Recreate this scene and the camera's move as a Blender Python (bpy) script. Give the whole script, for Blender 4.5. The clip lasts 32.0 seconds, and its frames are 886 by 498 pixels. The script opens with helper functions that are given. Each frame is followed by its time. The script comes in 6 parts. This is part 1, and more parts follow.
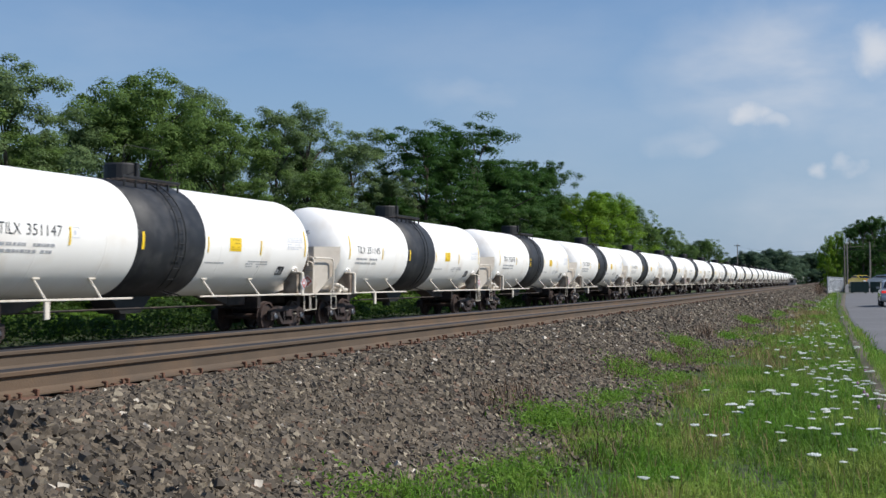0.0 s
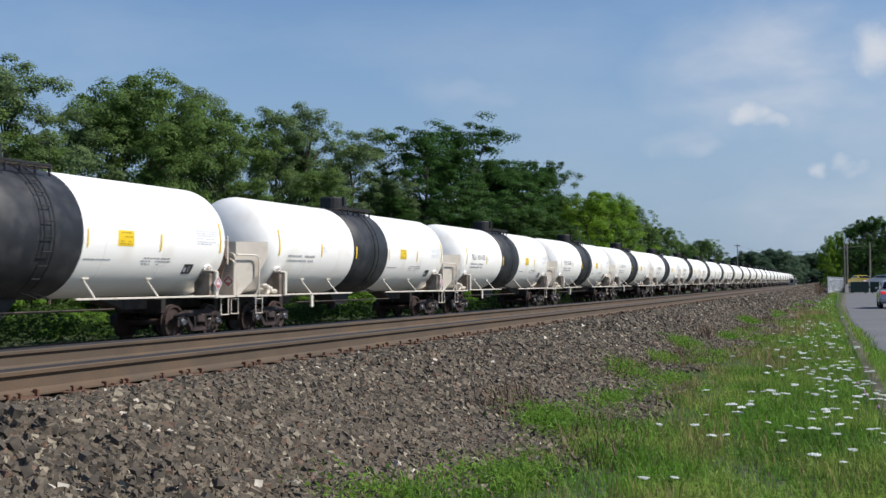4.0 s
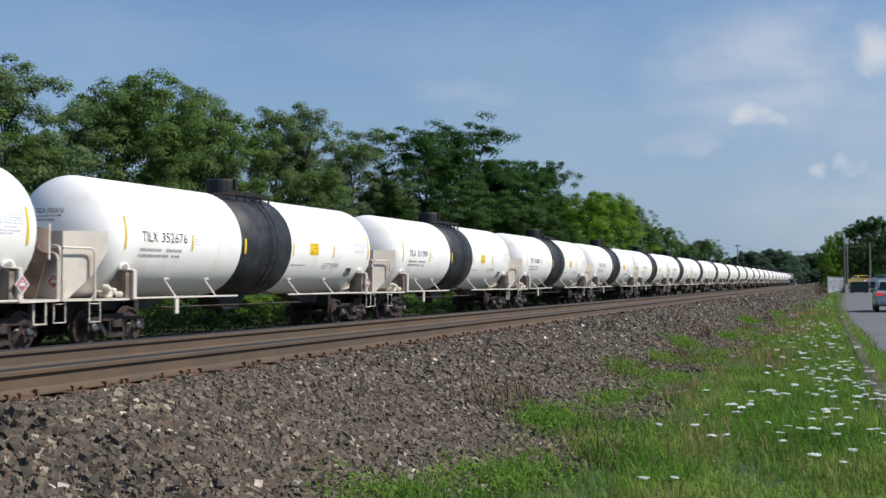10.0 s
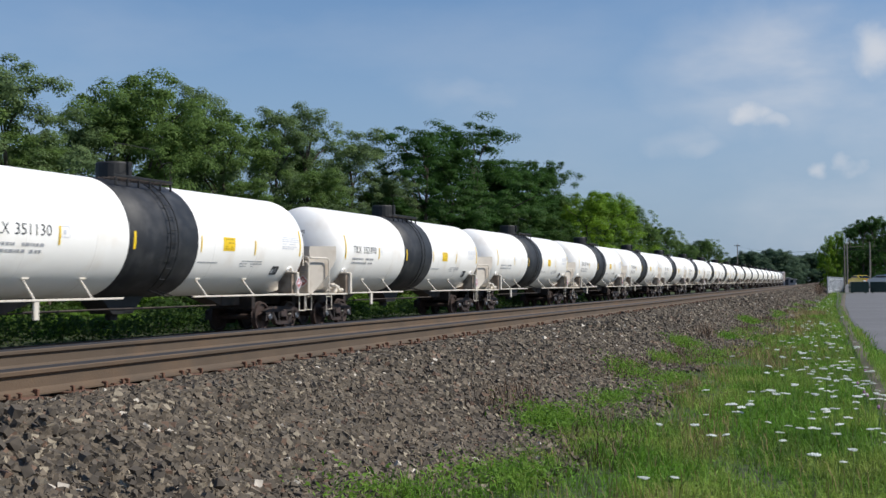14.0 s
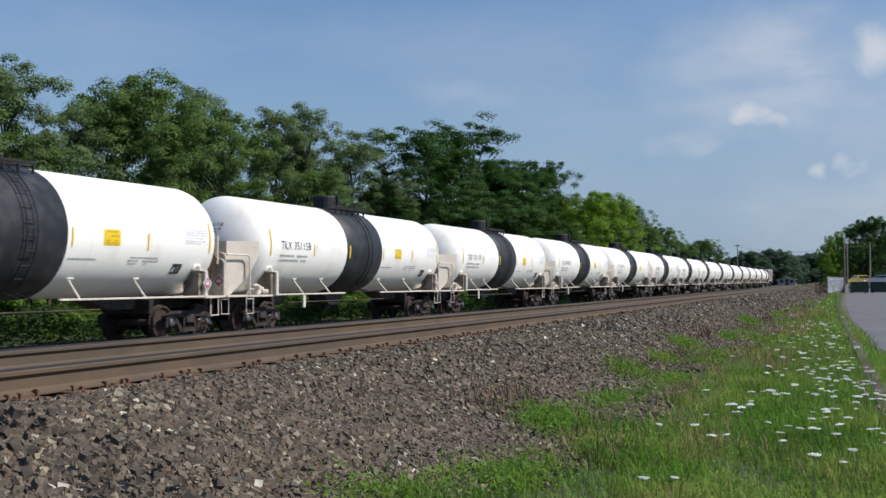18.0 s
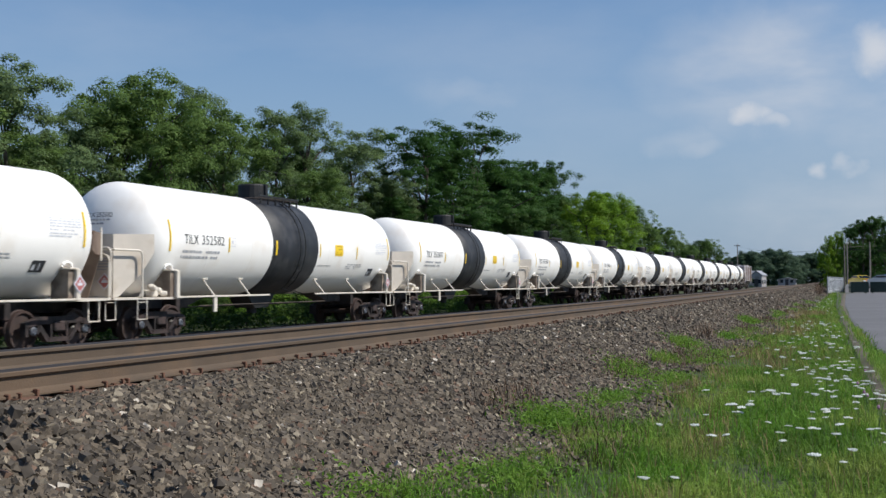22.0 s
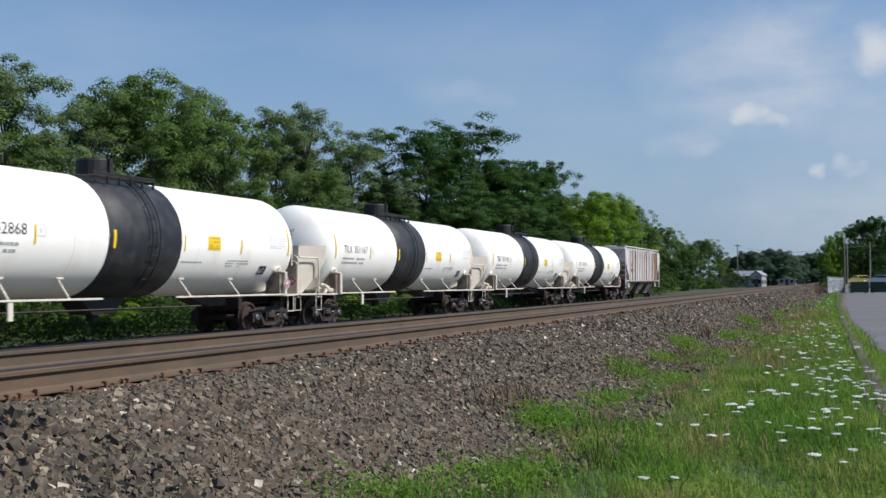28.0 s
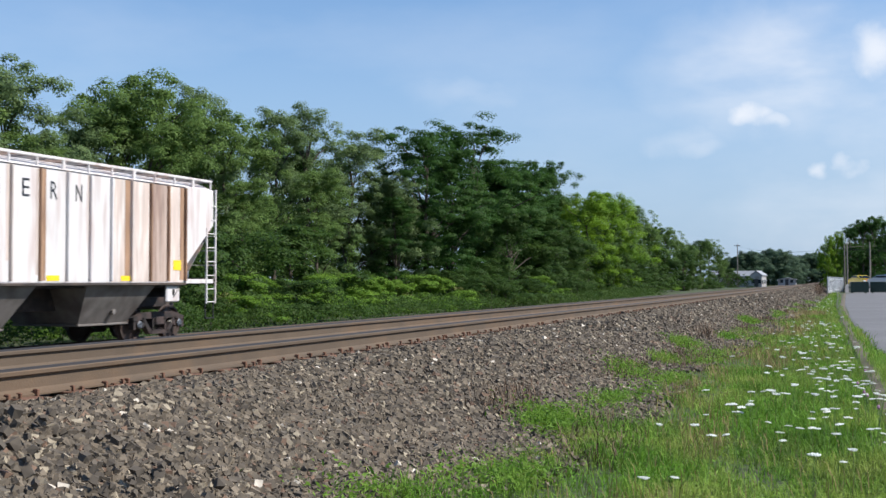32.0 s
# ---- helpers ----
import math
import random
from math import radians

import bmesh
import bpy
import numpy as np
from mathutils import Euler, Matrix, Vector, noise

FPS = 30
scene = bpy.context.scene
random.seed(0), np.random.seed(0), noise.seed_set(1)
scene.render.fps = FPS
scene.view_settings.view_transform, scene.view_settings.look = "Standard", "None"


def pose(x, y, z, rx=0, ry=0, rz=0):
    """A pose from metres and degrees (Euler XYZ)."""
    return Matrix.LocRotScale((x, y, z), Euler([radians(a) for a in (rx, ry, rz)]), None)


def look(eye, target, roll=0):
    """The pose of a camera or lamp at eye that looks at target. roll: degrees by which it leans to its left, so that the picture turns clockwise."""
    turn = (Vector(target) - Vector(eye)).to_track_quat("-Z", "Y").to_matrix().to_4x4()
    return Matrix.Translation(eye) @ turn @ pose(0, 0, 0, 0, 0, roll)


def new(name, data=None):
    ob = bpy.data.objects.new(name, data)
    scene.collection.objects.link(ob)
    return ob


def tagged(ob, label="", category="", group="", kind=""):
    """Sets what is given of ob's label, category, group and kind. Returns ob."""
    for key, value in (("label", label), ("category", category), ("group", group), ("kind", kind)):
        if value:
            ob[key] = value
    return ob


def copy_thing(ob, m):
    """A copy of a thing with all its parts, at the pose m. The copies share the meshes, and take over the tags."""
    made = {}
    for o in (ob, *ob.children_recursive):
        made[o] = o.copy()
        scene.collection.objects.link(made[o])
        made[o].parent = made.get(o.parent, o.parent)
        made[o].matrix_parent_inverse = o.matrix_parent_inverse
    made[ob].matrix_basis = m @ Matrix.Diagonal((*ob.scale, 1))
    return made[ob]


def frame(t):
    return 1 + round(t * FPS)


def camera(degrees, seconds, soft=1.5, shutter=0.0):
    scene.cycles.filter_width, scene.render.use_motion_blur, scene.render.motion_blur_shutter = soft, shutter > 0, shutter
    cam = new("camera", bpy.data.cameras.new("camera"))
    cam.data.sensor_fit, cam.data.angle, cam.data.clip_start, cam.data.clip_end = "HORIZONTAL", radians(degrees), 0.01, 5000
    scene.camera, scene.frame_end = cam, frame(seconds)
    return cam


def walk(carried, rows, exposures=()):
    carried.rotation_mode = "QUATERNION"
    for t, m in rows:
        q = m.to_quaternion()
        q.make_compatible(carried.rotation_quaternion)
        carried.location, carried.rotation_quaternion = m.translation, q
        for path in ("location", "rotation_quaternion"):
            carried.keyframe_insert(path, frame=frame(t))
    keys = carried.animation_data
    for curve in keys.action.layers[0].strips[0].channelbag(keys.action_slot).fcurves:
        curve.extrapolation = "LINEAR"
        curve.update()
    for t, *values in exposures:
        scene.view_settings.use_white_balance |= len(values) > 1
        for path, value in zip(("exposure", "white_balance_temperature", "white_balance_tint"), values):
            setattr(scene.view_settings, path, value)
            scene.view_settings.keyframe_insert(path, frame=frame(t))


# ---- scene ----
# camera on its tripod beside the road, looking along the line
YAW, TILT = 20.0, 1.6
cam = camera(42.8, 32.0, 1.5, 0.1)
EYE = (0.0, 0.0, 1.7)
SIGHT = pose(*EYE, 90 + TILT, 0, YAW)
walk(cam, [(0.0, SIGHT), (32.0, SIGHT)], [(0.0, 0.13), (6.0, 0.13), (12.0, 0.07), (19.0, 0.05), (25.0, 0.06), (28.0, 0.1), (30.0, 0.2), (31.0, 0.37), (32.0, 0.56)])

# ---- light ----
SUN_AZ, SUN_EL = 80.0, 46.0      # degrees from +Y towards +X, and above the horizon
world = bpy.data.worlds.new("sky")
scene.world = world
world.use_nodes = True


def sky_nodes():
    nt = world.node_tree
    nt.nodes.clear()
    n = nt.nodes.new
    sky = n("ShaderNodeTexSky")
    sky.sky_type = "NISHITA"
    sky.sun_disc = False
    sky.sun_elevation, sky.sun_rotation = radians(SUN_EL), radians(SUN_AZ)
    sky.air_density, sky.dust_density, sky.ozone_density = 1.0, 0.35, 2.2
    co = n("ShaderNodeTexCoord")
    # thin high cloud, stretched along the horizon
    mp = n("ShaderNodeMapping")
    mp.inputs["Scale"].default_value = (2.2, 2.2, 6.5)
    nt.links.new(co.outputs["Generated"], mp.inputs["Vector"])
    cir = n("ShaderNodeTexNoise")
    cir.inputs["Scale"].default_value, cir.inputs["Detail"].default_value = 1.7, 7
    cir.inputs["Roughness"].default_value = 0.55
    nt.links.new(mp.outputs[0], cir.inputs["Vector"])
    ramp = n("ShaderNodeMapRange")
    ramp.inputs[1].default_value, ramp.inputs[2].default_value = 0.42, 0.75
    ramp.inputs[3].default_value, ramp.inputs[4].default_value = 0.0, 0.16
    nt.links.new(cir.outputs["Fac"], ramp.inputs[0])
    total = ramp.outputs[0]
    # small heaps of fair-weather cloud: azimuth to the right of +Y, elevation, half widths, strength (degrees)
    heaps = ((-4.9, 8.3, 1.2, 0.95, 0.85), (-3.9, 7.9, 1.5, 0.75, 0.6), (-7.2, 6.6, 1.7, 0.8, 0.32), (-1.45, 5.45, 0.85, 0.65, 0.62), (-0.05, 5.65, 0.75, 0.8, 0.55),
             (1.1, 10.7, 1.7, 1.5, 0.85), (-3.5, 10.0, 7.5, 4.2, 0.5), (-17.5, 9.6, 4.5, 1.3, 0.26), (3.0, 9.0, 7.0, 5.0, 0.44), (-7.5, 7.0, 2.5, 1.2, 0.3), (0.0, 3.8, 9.0, 3.0, 0.32))
    fluff = n("ShaderNodeTexNoise")
    fluff.inputs["Scale"].default_value, fluff.inputs["Detail"].default_value = 4.5, 8
    nt.links.new(mp.outputs[0], fluff.inputs["Vector"])
    streak = n("ShaderNodeMapRange")
    streak.inputs[1].default_value, streak.inputs[2].default_value = 0.36, 0.64
    streak.inputs[3].default_value, streak.inputs[4].default_value = 0.45, 1.2
    nt.links.new(fluff.outputs["Fac"], streak.inputs[0])
    warp = n("ShaderNodeTexNoise")
    warp.inputs["Scale"].default_value, warp.inputs["Detail"].default_value = 24.0, 8
    nt.links.new(co.outputs["Generated"], warp.inputs["Vector"])
    bend_v = n("ShaderNodeVectorMath")
    bend_v.operation = "MULTIPLY_ADD"
    bend_v.inputs[1].default_value, bend_v.inputs[2].default_value = (0.044, 0.044, 0.044), (-0.022, -0.022, -0.022)
    nt.links.new(warp.outputs["Color"], bend_v.inputs[0])
    bent = n("ShaderNodeVectorMath")
    nt.links.new(co.outputs["Generated"], bent.inputs[0])
    nt.links.new(bend_v.outputs[0], bent.inputs[1])
    for az, el, wide, high, strength in heaps:
        d = Vector((math.sin(radians(az)) * math.cos(radians(el)), math.cos(radians(az)) * math.cos(radians(el)), math.sin(radians(el))))
        sub = n("ShaderNodeVectorMath")
        sub.operation = "SUBTRACT"
        sub.inputs[1].default_value = d
        nt.links.new(bent.outputs[0], sub.inputs[0])
        sc = n("ShaderNodeVectorMath")
        sc.operation = "MULTIPLY"
        sc.inputs[1].default_value = (1 / radians(wide), 1 / radians(wide), 1 / radians(high))
        nt.links.new(sub.outputs[0], sc.inputs[0])
        ln = n("ShaderNodeVectorMath")
        ln.operation = "LENGTH"
        nt.links.new(sc.outputs[0], ln.inputs[0])
        mr = n("ShaderNodeMapRange")
        mr.interpolation_type = "SMOOTHSTEP"
        mr.inputs[1].default_value, mr.inputs[2].default_value = 1.2, 0.1
        mr.inputs[3].default_value, mr.inputs[4].default_value = 0.0, strength
        nt.links.new(ln.outputs["Value"], mr.inputs[0])
        one = mr.outputs[0]
        if wide > 2.2:
            veil = n("ShaderNodeMath")
            veil.operation = "MULTIPLY"
            nt.links.new(one, veil.inputs[0])
            nt.links.new(streak.outputs[0], veil.inputs[1])
            one = veil.outputs[0]
        mx = n("ShaderNodeMath")
        mx.operation = "MAXIMUM"
        nt.links.new(total, mx.inputs[0])
        nt.links.new(one, mx.inputs[1])
        total = mx.outputs[0]
    # the summer haze that pales the sky towards the horizon
    sep = n("ShaderNodeSeparateXYZ")
    nt.links.new(co.outputs["Generated"], sep.inputs[0])
    haze = n("ShaderNodeMapRange")
    haze.interpolation_type = "SMOOTHSTEP"
    haze.inputs[1].default_value, haze.inputs[2].default_value = 0.35, -0.02
    haze.inputs[3].default_value, haze.inputs[4].default_value = 0.0, 0.85
    nt.links.new(sep.outputs[2], haze.inputs[0])
    tint = n("ShaderNodeMix")
    tint.data_type, tint.blend_type = "RGBA", "MULTIPLY"
    tint.inputs[0].default_value = 1.0
    nt.links.new(sky.outputs[0], tint.inputs[6])
    tint.inputs[7].default_value = (0.92, 1.13, 1.31, 1)
    pale = n("ShaderNodeMix")
    pale.data_type = "RGBA"
    nt.links.new(haze.outputs[0], pale.inputs[0])
    nt.links.new(tint.outputs[2], pale.inputs[6])
    pale.inputs[7].default_value = (3.15, 4.25, 6.05, 1)
    mix = n("ShaderNodeMix")
    mix.data_type = "RGBA"
    nt.links.new(total, mix.inputs[0])
    nt.links.new(pale.outputs[2], mix.inputs[6])
    mix.inputs[7].default_value = (7.6, 7.9, 8.5, 1)
    bg = n("ShaderNodeBackground")
    bg.inputs[1].default_value = 0.082
    out = n("ShaderNodeOutputWorld")
    nt.links.new(mix.outputs[2], bg.inputs[0])
    nt.links.new(bg.outputs[0], out.inputs[0])


sky_nodes()
sun = new("sun", bpy.data.lights.new("sun", "SUN"))
sun.data.energy, sun.data.angle, sun.data.color = 4.8, radians(0.5), (1.0, 0.95, 0.87)
toward = Vector((math.sin(radians(SUN_AZ)) * math.cos(radians(SUN_EL)), math.cos(radians(SUN_AZ)) * math.cos(radians(SUN_EL)), math.sin(radians(SUN_EL))))
sun.matrix_world = look(toward * 100, (0, 0, 0))


# ---- materials ----
def material(name, colour, rough=0.6, metal=0.0, spread=0.15, scale=6.0, bump=0.0, bump_scale=40.0, second=None, second_scale=1.5,
             second_range=(0.45, 0.65), piece=0.0, coat=0.0, translucent=0.0, island=0.0, stretch=None):
    """A surface with grain, large stains and a fine relief; piece: how far one piece differs from the next."""
    m = bpy.data.materials.new(name)
    m.use_nodes = True
    nt = m.node_tree
    n, link = nt.nodes.new, nt.links.new
    b = nt.nodes["Principled BSDF"]
    co = n("ShaderNodeTexCoord").outputs["Object"]
    if stretch:
        mp = n("ShaderNodeMapping")
        mp.inputs["Scale"].default_value = stretch
        link(co, mp.inputs["Vector"])
        co = mp.outputs[0]
    grain = n("ShaderNodeTexNoise")
    grain.inputs["Scale"].default_value, grain.inputs["Detail"].default_value = scale, 6
    link(co, grain.inputs["Vector"])
    hsv = n("ShaderNodeHueSaturation")
    value = n("ShaderNodeMapRange")
    value.inputs[1].default_value, value.inputs[2].default_value = 0.25, 0.75
    value.inputs[3].default_value, value.inputs[4].default_value = 1 - spread, 1 + spread
    link(grain.outputs["Fac"], value.inputs[0])
    v = value.outputs[0]
    if piece or island:
        if island:
            r, amount = n("ShaderNodeNewGeometry").outputs["Random Per Island"], island
        else:
            r, amount = n("ShaderNodeObjectInfo").outputs["Random"], piece
        pr = n("ShaderNodeMapRange")
        pr.inputs[3].default_value, pr.inputs[4].default_value = 1 - amount, 1 + amount
        link(r, pr.inputs[0])
        mu = n("ShaderNodeMath")
        mu.operation = "MULTIPLY"
        link(v, mu.inputs[0])
        link(pr.outputs[0], mu.inputs[1])
        v = mu.outputs[0]
    link(v, hsv.inputs["Value"])
    if second:
        big = n("ShaderNodeTexNoise")
        big.inputs["Scale"].default_value, big.inputs["Detail"].default_value = second_scale, 5
        link(co, big.inputs["Vector"])
        fac = n("ShaderNodeMapRange")
        fac.inputs[1].default_value, fac.inputs[2].default_value = second_range
        link(big.outputs["Fac"], fac.inputs[0])
        mix = n("ShaderNodeMix")
        mix.data_type = "RGBA"
        link(fac.outputs[0], mix.inputs[0])
        mix.inputs[6].default_value, mix.inputs[7].default_value = (*colour, 1), (*second, 1)
        link(mix.outputs[2], hsv.inputs["Color"])
    else:
        hsv.inputs["Color"].default_value = (*colour, 1)
    link(hsv.outputs[0], b.inputs["Base Color"])
    b.inputs["Roughness"].default_value, b.inputs["Metallic"].default_value = rough, metal
    b.inputs["Coat Weight"].default_value = coat
    if translucent:
        b.inputs["Specular IOR Level"].default_value = 0.15
    if bump:
        bn = n("ShaderNodeTexNoise")
        bn.inputs["Scale"].default_value, bn.inputs["Detail"].default_value = bump_scale, 5
        link(co, bn.inputs["Vector"])
        bp = n("ShaderNodeBump")
        bp.inputs["Strength"].default_value, bp.inputs["Distance"].default_value = bump, 0.01
        link(bn.outputs["Fac"], bp.inputs["Height"])
        link(bp.outputs[0], b.inputs["Normal"])
    if translucent:
        tr = n("ShaderNodeBsdfTranslucent")
        link(hsv.outputs[0], tr.inputs["Color"])
        ms = n("ShaderNodeMixShader")
        ms.inputs[0].default_value = translucent
        link(b.outputs[0], ms.inputs[1])
        link(tr.outputs[0], ms.inputs[2])
        link(ms.outputs[0], nt.nodes["Material Output"].inputs["Surface"])
    return m


WHITE = material("white_tank_paint", (0.88, 0.865, 0.84), 0.38, spread=0.03, scale=1.2, second=(0.74, 0.68, 0.61), second_scale=0.9, second_range=(0.54, 0.84), piece=0.035)
BAND = material("black_band_paint", (0.013, 0.015, 0.020), 0.6, spread=0.35, scale=1.6, second=(0.035, 0.036, 0.04), second_scale=2.5)
BLACK = material("black_steel", (0.012, 0.012, 0.013), 0.6, spread=0.4, scale=5)
CREAM = material("cream_steel_paint", (0.62, 0.57, 0.50), 0.5, spread=0.08, scale=3, second=(0.36, 0.28, 0.20), second_scale=2.2, second_range=(0.55, 0.75))
# Sill steel: dirt, and the shade under the cars, are both in this colour.
SILL = material("dark_dirty_steel", (0.035, 0.028, 0.025), 0.8, spread=0.25, scale=4, second=(0.08, 0.06, 0.05), second_scale=1.5)
SHIELD = material("grey_primed_plate", (0.55, 0.50, 0.44), 0.55, spread=0.08, scale=2, second=(0.40, 0.33, 0.26), second_scale=1.6, second_range=(0.5, 0.72), piece=0.16)
SHIELD_BROWN = material("rusty_primed_plate", (0.20, 0.145, 0.11), 0.75, spread=0.2, scale=2.5, second=(0.11, 0.07, 0.05), second_scale=1.6)
# Saddle brown holds stains and the shade under the tank's curve.
SADDLE = material("brown_stained_plate", (0.15, 0.115, 0.09), 0.75, spread=0.2, scale=3, second=(0.30, 0.25, 0.20), second_scale=2.5)
YELLOW = material("reflective_yellow", (0.80, 0.55, 0.02), 0.35, spread=0.08, scale=8)
RED = material("placard_red", (0.38, 0.12, 0.11), 0.5, spread=0.1)
LETTER = material("lettering_black", (0.025, 0.028, 0.035), 0.5, spread=0.2)
LETTER_GREY = material("lettering_grey", (0.34, 0.35, 0.38), 0.5, spread=0.15)
PALE = material("pale_decal", (0.60, 0.62, 0.68), 0.5, spread=0.06)
# Truck and wheel steel is darkened for grime and for shade below the platforms.
TRUCK = material("truck_cast_steel", (0.016, 0.012, 0.012), 0.8, spread=0.35, scale=6, second=(0.040, 0.026, 0.024), second_scale=3.0)
WHEEL = material("wheel_steel", (0.042, 0.024, 0.020), 0.7, spread=0.35, scale=5, second=(0.04, 0.027, 0.023), second_scale=3)
TREAD = material("bright_wheel_tread", (0.32, 0.30, 0.28), 0.35, 0.9, spread=0.1)
CAP = material("bearing_cap_blue_grey", (0.08, 0.09, 0.11), 0.5, spread=0.25, scale=9)
HOPPER = material("hopper_pale_grey_paint", (0.60, 0.575, 0.58), 0.6, spread=0.09, scale=2.5, second=(0.40, 0.29, 0.26), second_scale=1.9, second_range=(0.5, 0.76), piece=0.07, stretch=(1, 1.6, 0.22))
RUST = material("rust_streak", (0.36, 0.22, 0.14), 0.85, spread=0.3, scale=5, second=(0.15, 0.085, 0.06), second_scale=2.5, piece=0.25, stretch=(1, 2, 0.3))
RUST_PALE = material("faded_rust_stain", (0.52, 0.43, 0.39), 0.8, spread=0.2, scale=4, second=(0.58, 0.53, 0.51), second_scale=2.0, piece=0.12, stretch=(1, 2, 0.25))
BAY = material("hopper_bay_grey", (0.15, 0.135, 0.128), 0.75, spread=0.25, scale=3, second=(0.05, 0.036, 0.031), second_scale=1.3, second_range=(0.4, 0.72))
# End sheets: the shade on the car's ends is put in as grey.
ENDSHEET = material("hopper_end_sheet", (0.37, 0.35, 0.36), 0.7, spread=0.12, scale=3, second=(0.30, 0.22, 0.20), second_scale=1.6)
RUST_BROWN = material("brown_rust_film", (0.40, 0.31, 0.27), 0.85, spread=0.25, scale=4, second=(0.26, 0.18, 0.15), second_scale=1.6, stretch=(1, 2, 0.25))
POST = material("stained_side_post", (0.42, 0.37, 0.35), 0.8, spread=0.15, scale=4, second=(0.28, 0.20, 0.17), second_scale=2.0, piece=0.25, stretch=(1, 2, 0.25))
# Dark grey of the slope sheets stands for shade under the ends' overhang.
ENDGREY = material("hopper_end_grey", (0.13, 0.13, 0.14), 0.65, spread=0.12, scale=3, second=(0.24, 0.17, 0.14), second_scale=2)
RAILSIDE = material("weathered_rail_side", (0.088, 0.063, 0.043), 0.85, spread=0.14, scale=2.2, second=(0.110, 0.070, 0.042), second_scale=1.1, second_range=(0.5, 0.72), bump=0.3, bump_scale=60)
RAILTOP = material("polished_rail_head", (0.065, 0.055, 0.062), 0.45, 1.0, spread=0.06)
# Nearly black band along the rail head, outside its polished strip.
RAILEDGE = material("greasy_rail_edge", (0.014, 0.011, 0.010), 0.6, spread=0.25, scale=9)
SPIKE = material("rusty_spike", (0.115, 0.056, 0.034), 0.85, spread=0.3, scale=18, second=(0.17, 0.085, 0.05), second_scale=6)
TIE = material("creosoted_tie", (0.035, 0.028, 0.024), 0.9, spread=0.35, scale=8, bump=0.8, bump_scale=25, second=(0.05, 0.038, 0.03), second_scale=3, piece=0.2)
STONE = material("ballast_stone", (0.125, 0.117, 0.11), 0.85, spread=0.3, scale=20, second=(0.19, 0.17, 0.15), second_scale=5, island=0.2)
BALLAST = material("ballast_bed", (0.076, 0.066, 0.053), 0.95, spread=0.5, scale=24, bump=1.0, bump_scale=26, second=(0.115, 0.099, 0.081), second_scale=11)
GRASSGROUND = material("grassy_soil", (0.04, 0.06, 0.018), 0.95, spread=0.45, scale=9, bump=0.8, bump_scale=20, second=(0.065, 0.06, 0.032), second_scale=1.2, second_range=(0.5, 0.7))
BLADE = material("grass_blade", (0.115, 0.24, 0.028), 0.6, spread=0.28, scale=0.8, second=(0.235, 0.305, 0.066), second_scale=1.3, island=0.4, translucent=0.4)
DRY = material("dry_grass", (0.27, 0.215, 0.10), 0.8, spread=0.2, island=0.3, translucent=0.25)
WEED = material("brown_weed", (0.13, 0.085, 0.055), 0.9, spread=0.3, island=0.3)
UMBEL = material("white_umbel", (0.66, 0.68, 0.63), 0.8, spread=0.06, piece=0.06)
CLOVER = material("mauve_flower", (0.36, 0.2, 0.3), 0.8, spread=0.1)
STEM = material("green_stem", (0.12, 0.20, 0.05), 0.7, spread=0.15)
ASPHALT = material("worn_asphalt", (0.115, 0.115, 0.122), 0.9, spread=0.14, scale=30, bump=0.4, bump_scale=90, second=(0.138, 0.138, 0.145), second_scale=0.25)
DIRT = material("gravel_edge", (0.105, 0.088, 0.062), 0.95, spread=0.35, scale=20, bump=0.6, bump_scale=40)
BARK = material("bark", (0.075, 0.060, 0.048), 0.95, spread=0.3, scale=6, bump=0.8, bump_scale=12)


def leaves(name, a, b):
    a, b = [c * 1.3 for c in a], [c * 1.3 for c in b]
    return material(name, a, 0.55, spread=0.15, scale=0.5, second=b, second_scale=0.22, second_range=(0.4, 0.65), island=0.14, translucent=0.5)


LEAF_DEEP = leaves("deep_green_leaves", (0.028, 0.070, 0.014), (0.040, 0.088, 0.018))
LEAF_MID = leaves("green_leaves", (0.086, 0.143, 0.040), (0.108, 0.168, 0.044))
LEAF_PALE = leaves("grey_green_leaves", (0.105, 0.158, 0.066), (0.122, 0.175, 0.068))
LEAF_LIME = leaves("yellow_green_leaves", (0.118, 0.205, 0.016), (0.085, 0.165, 0.020))
LEAF_BUSH = leaves("bright_bush_leaves", (0.102, 0.192, 0.025), (0.130, 0.215, 0.034))
# Weed leaves carry the train's shadow as a darker green.
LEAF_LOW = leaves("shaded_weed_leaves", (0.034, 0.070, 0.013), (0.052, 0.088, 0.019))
# Wood-edge green is deepened to stand for shade beneath the overhanging crowns.
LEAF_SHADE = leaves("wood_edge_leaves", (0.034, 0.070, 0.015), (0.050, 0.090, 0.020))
# Far leaves: aerial haze is mixed into the colour, greyer and bluer.
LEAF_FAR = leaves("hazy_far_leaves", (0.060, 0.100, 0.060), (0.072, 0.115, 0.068))


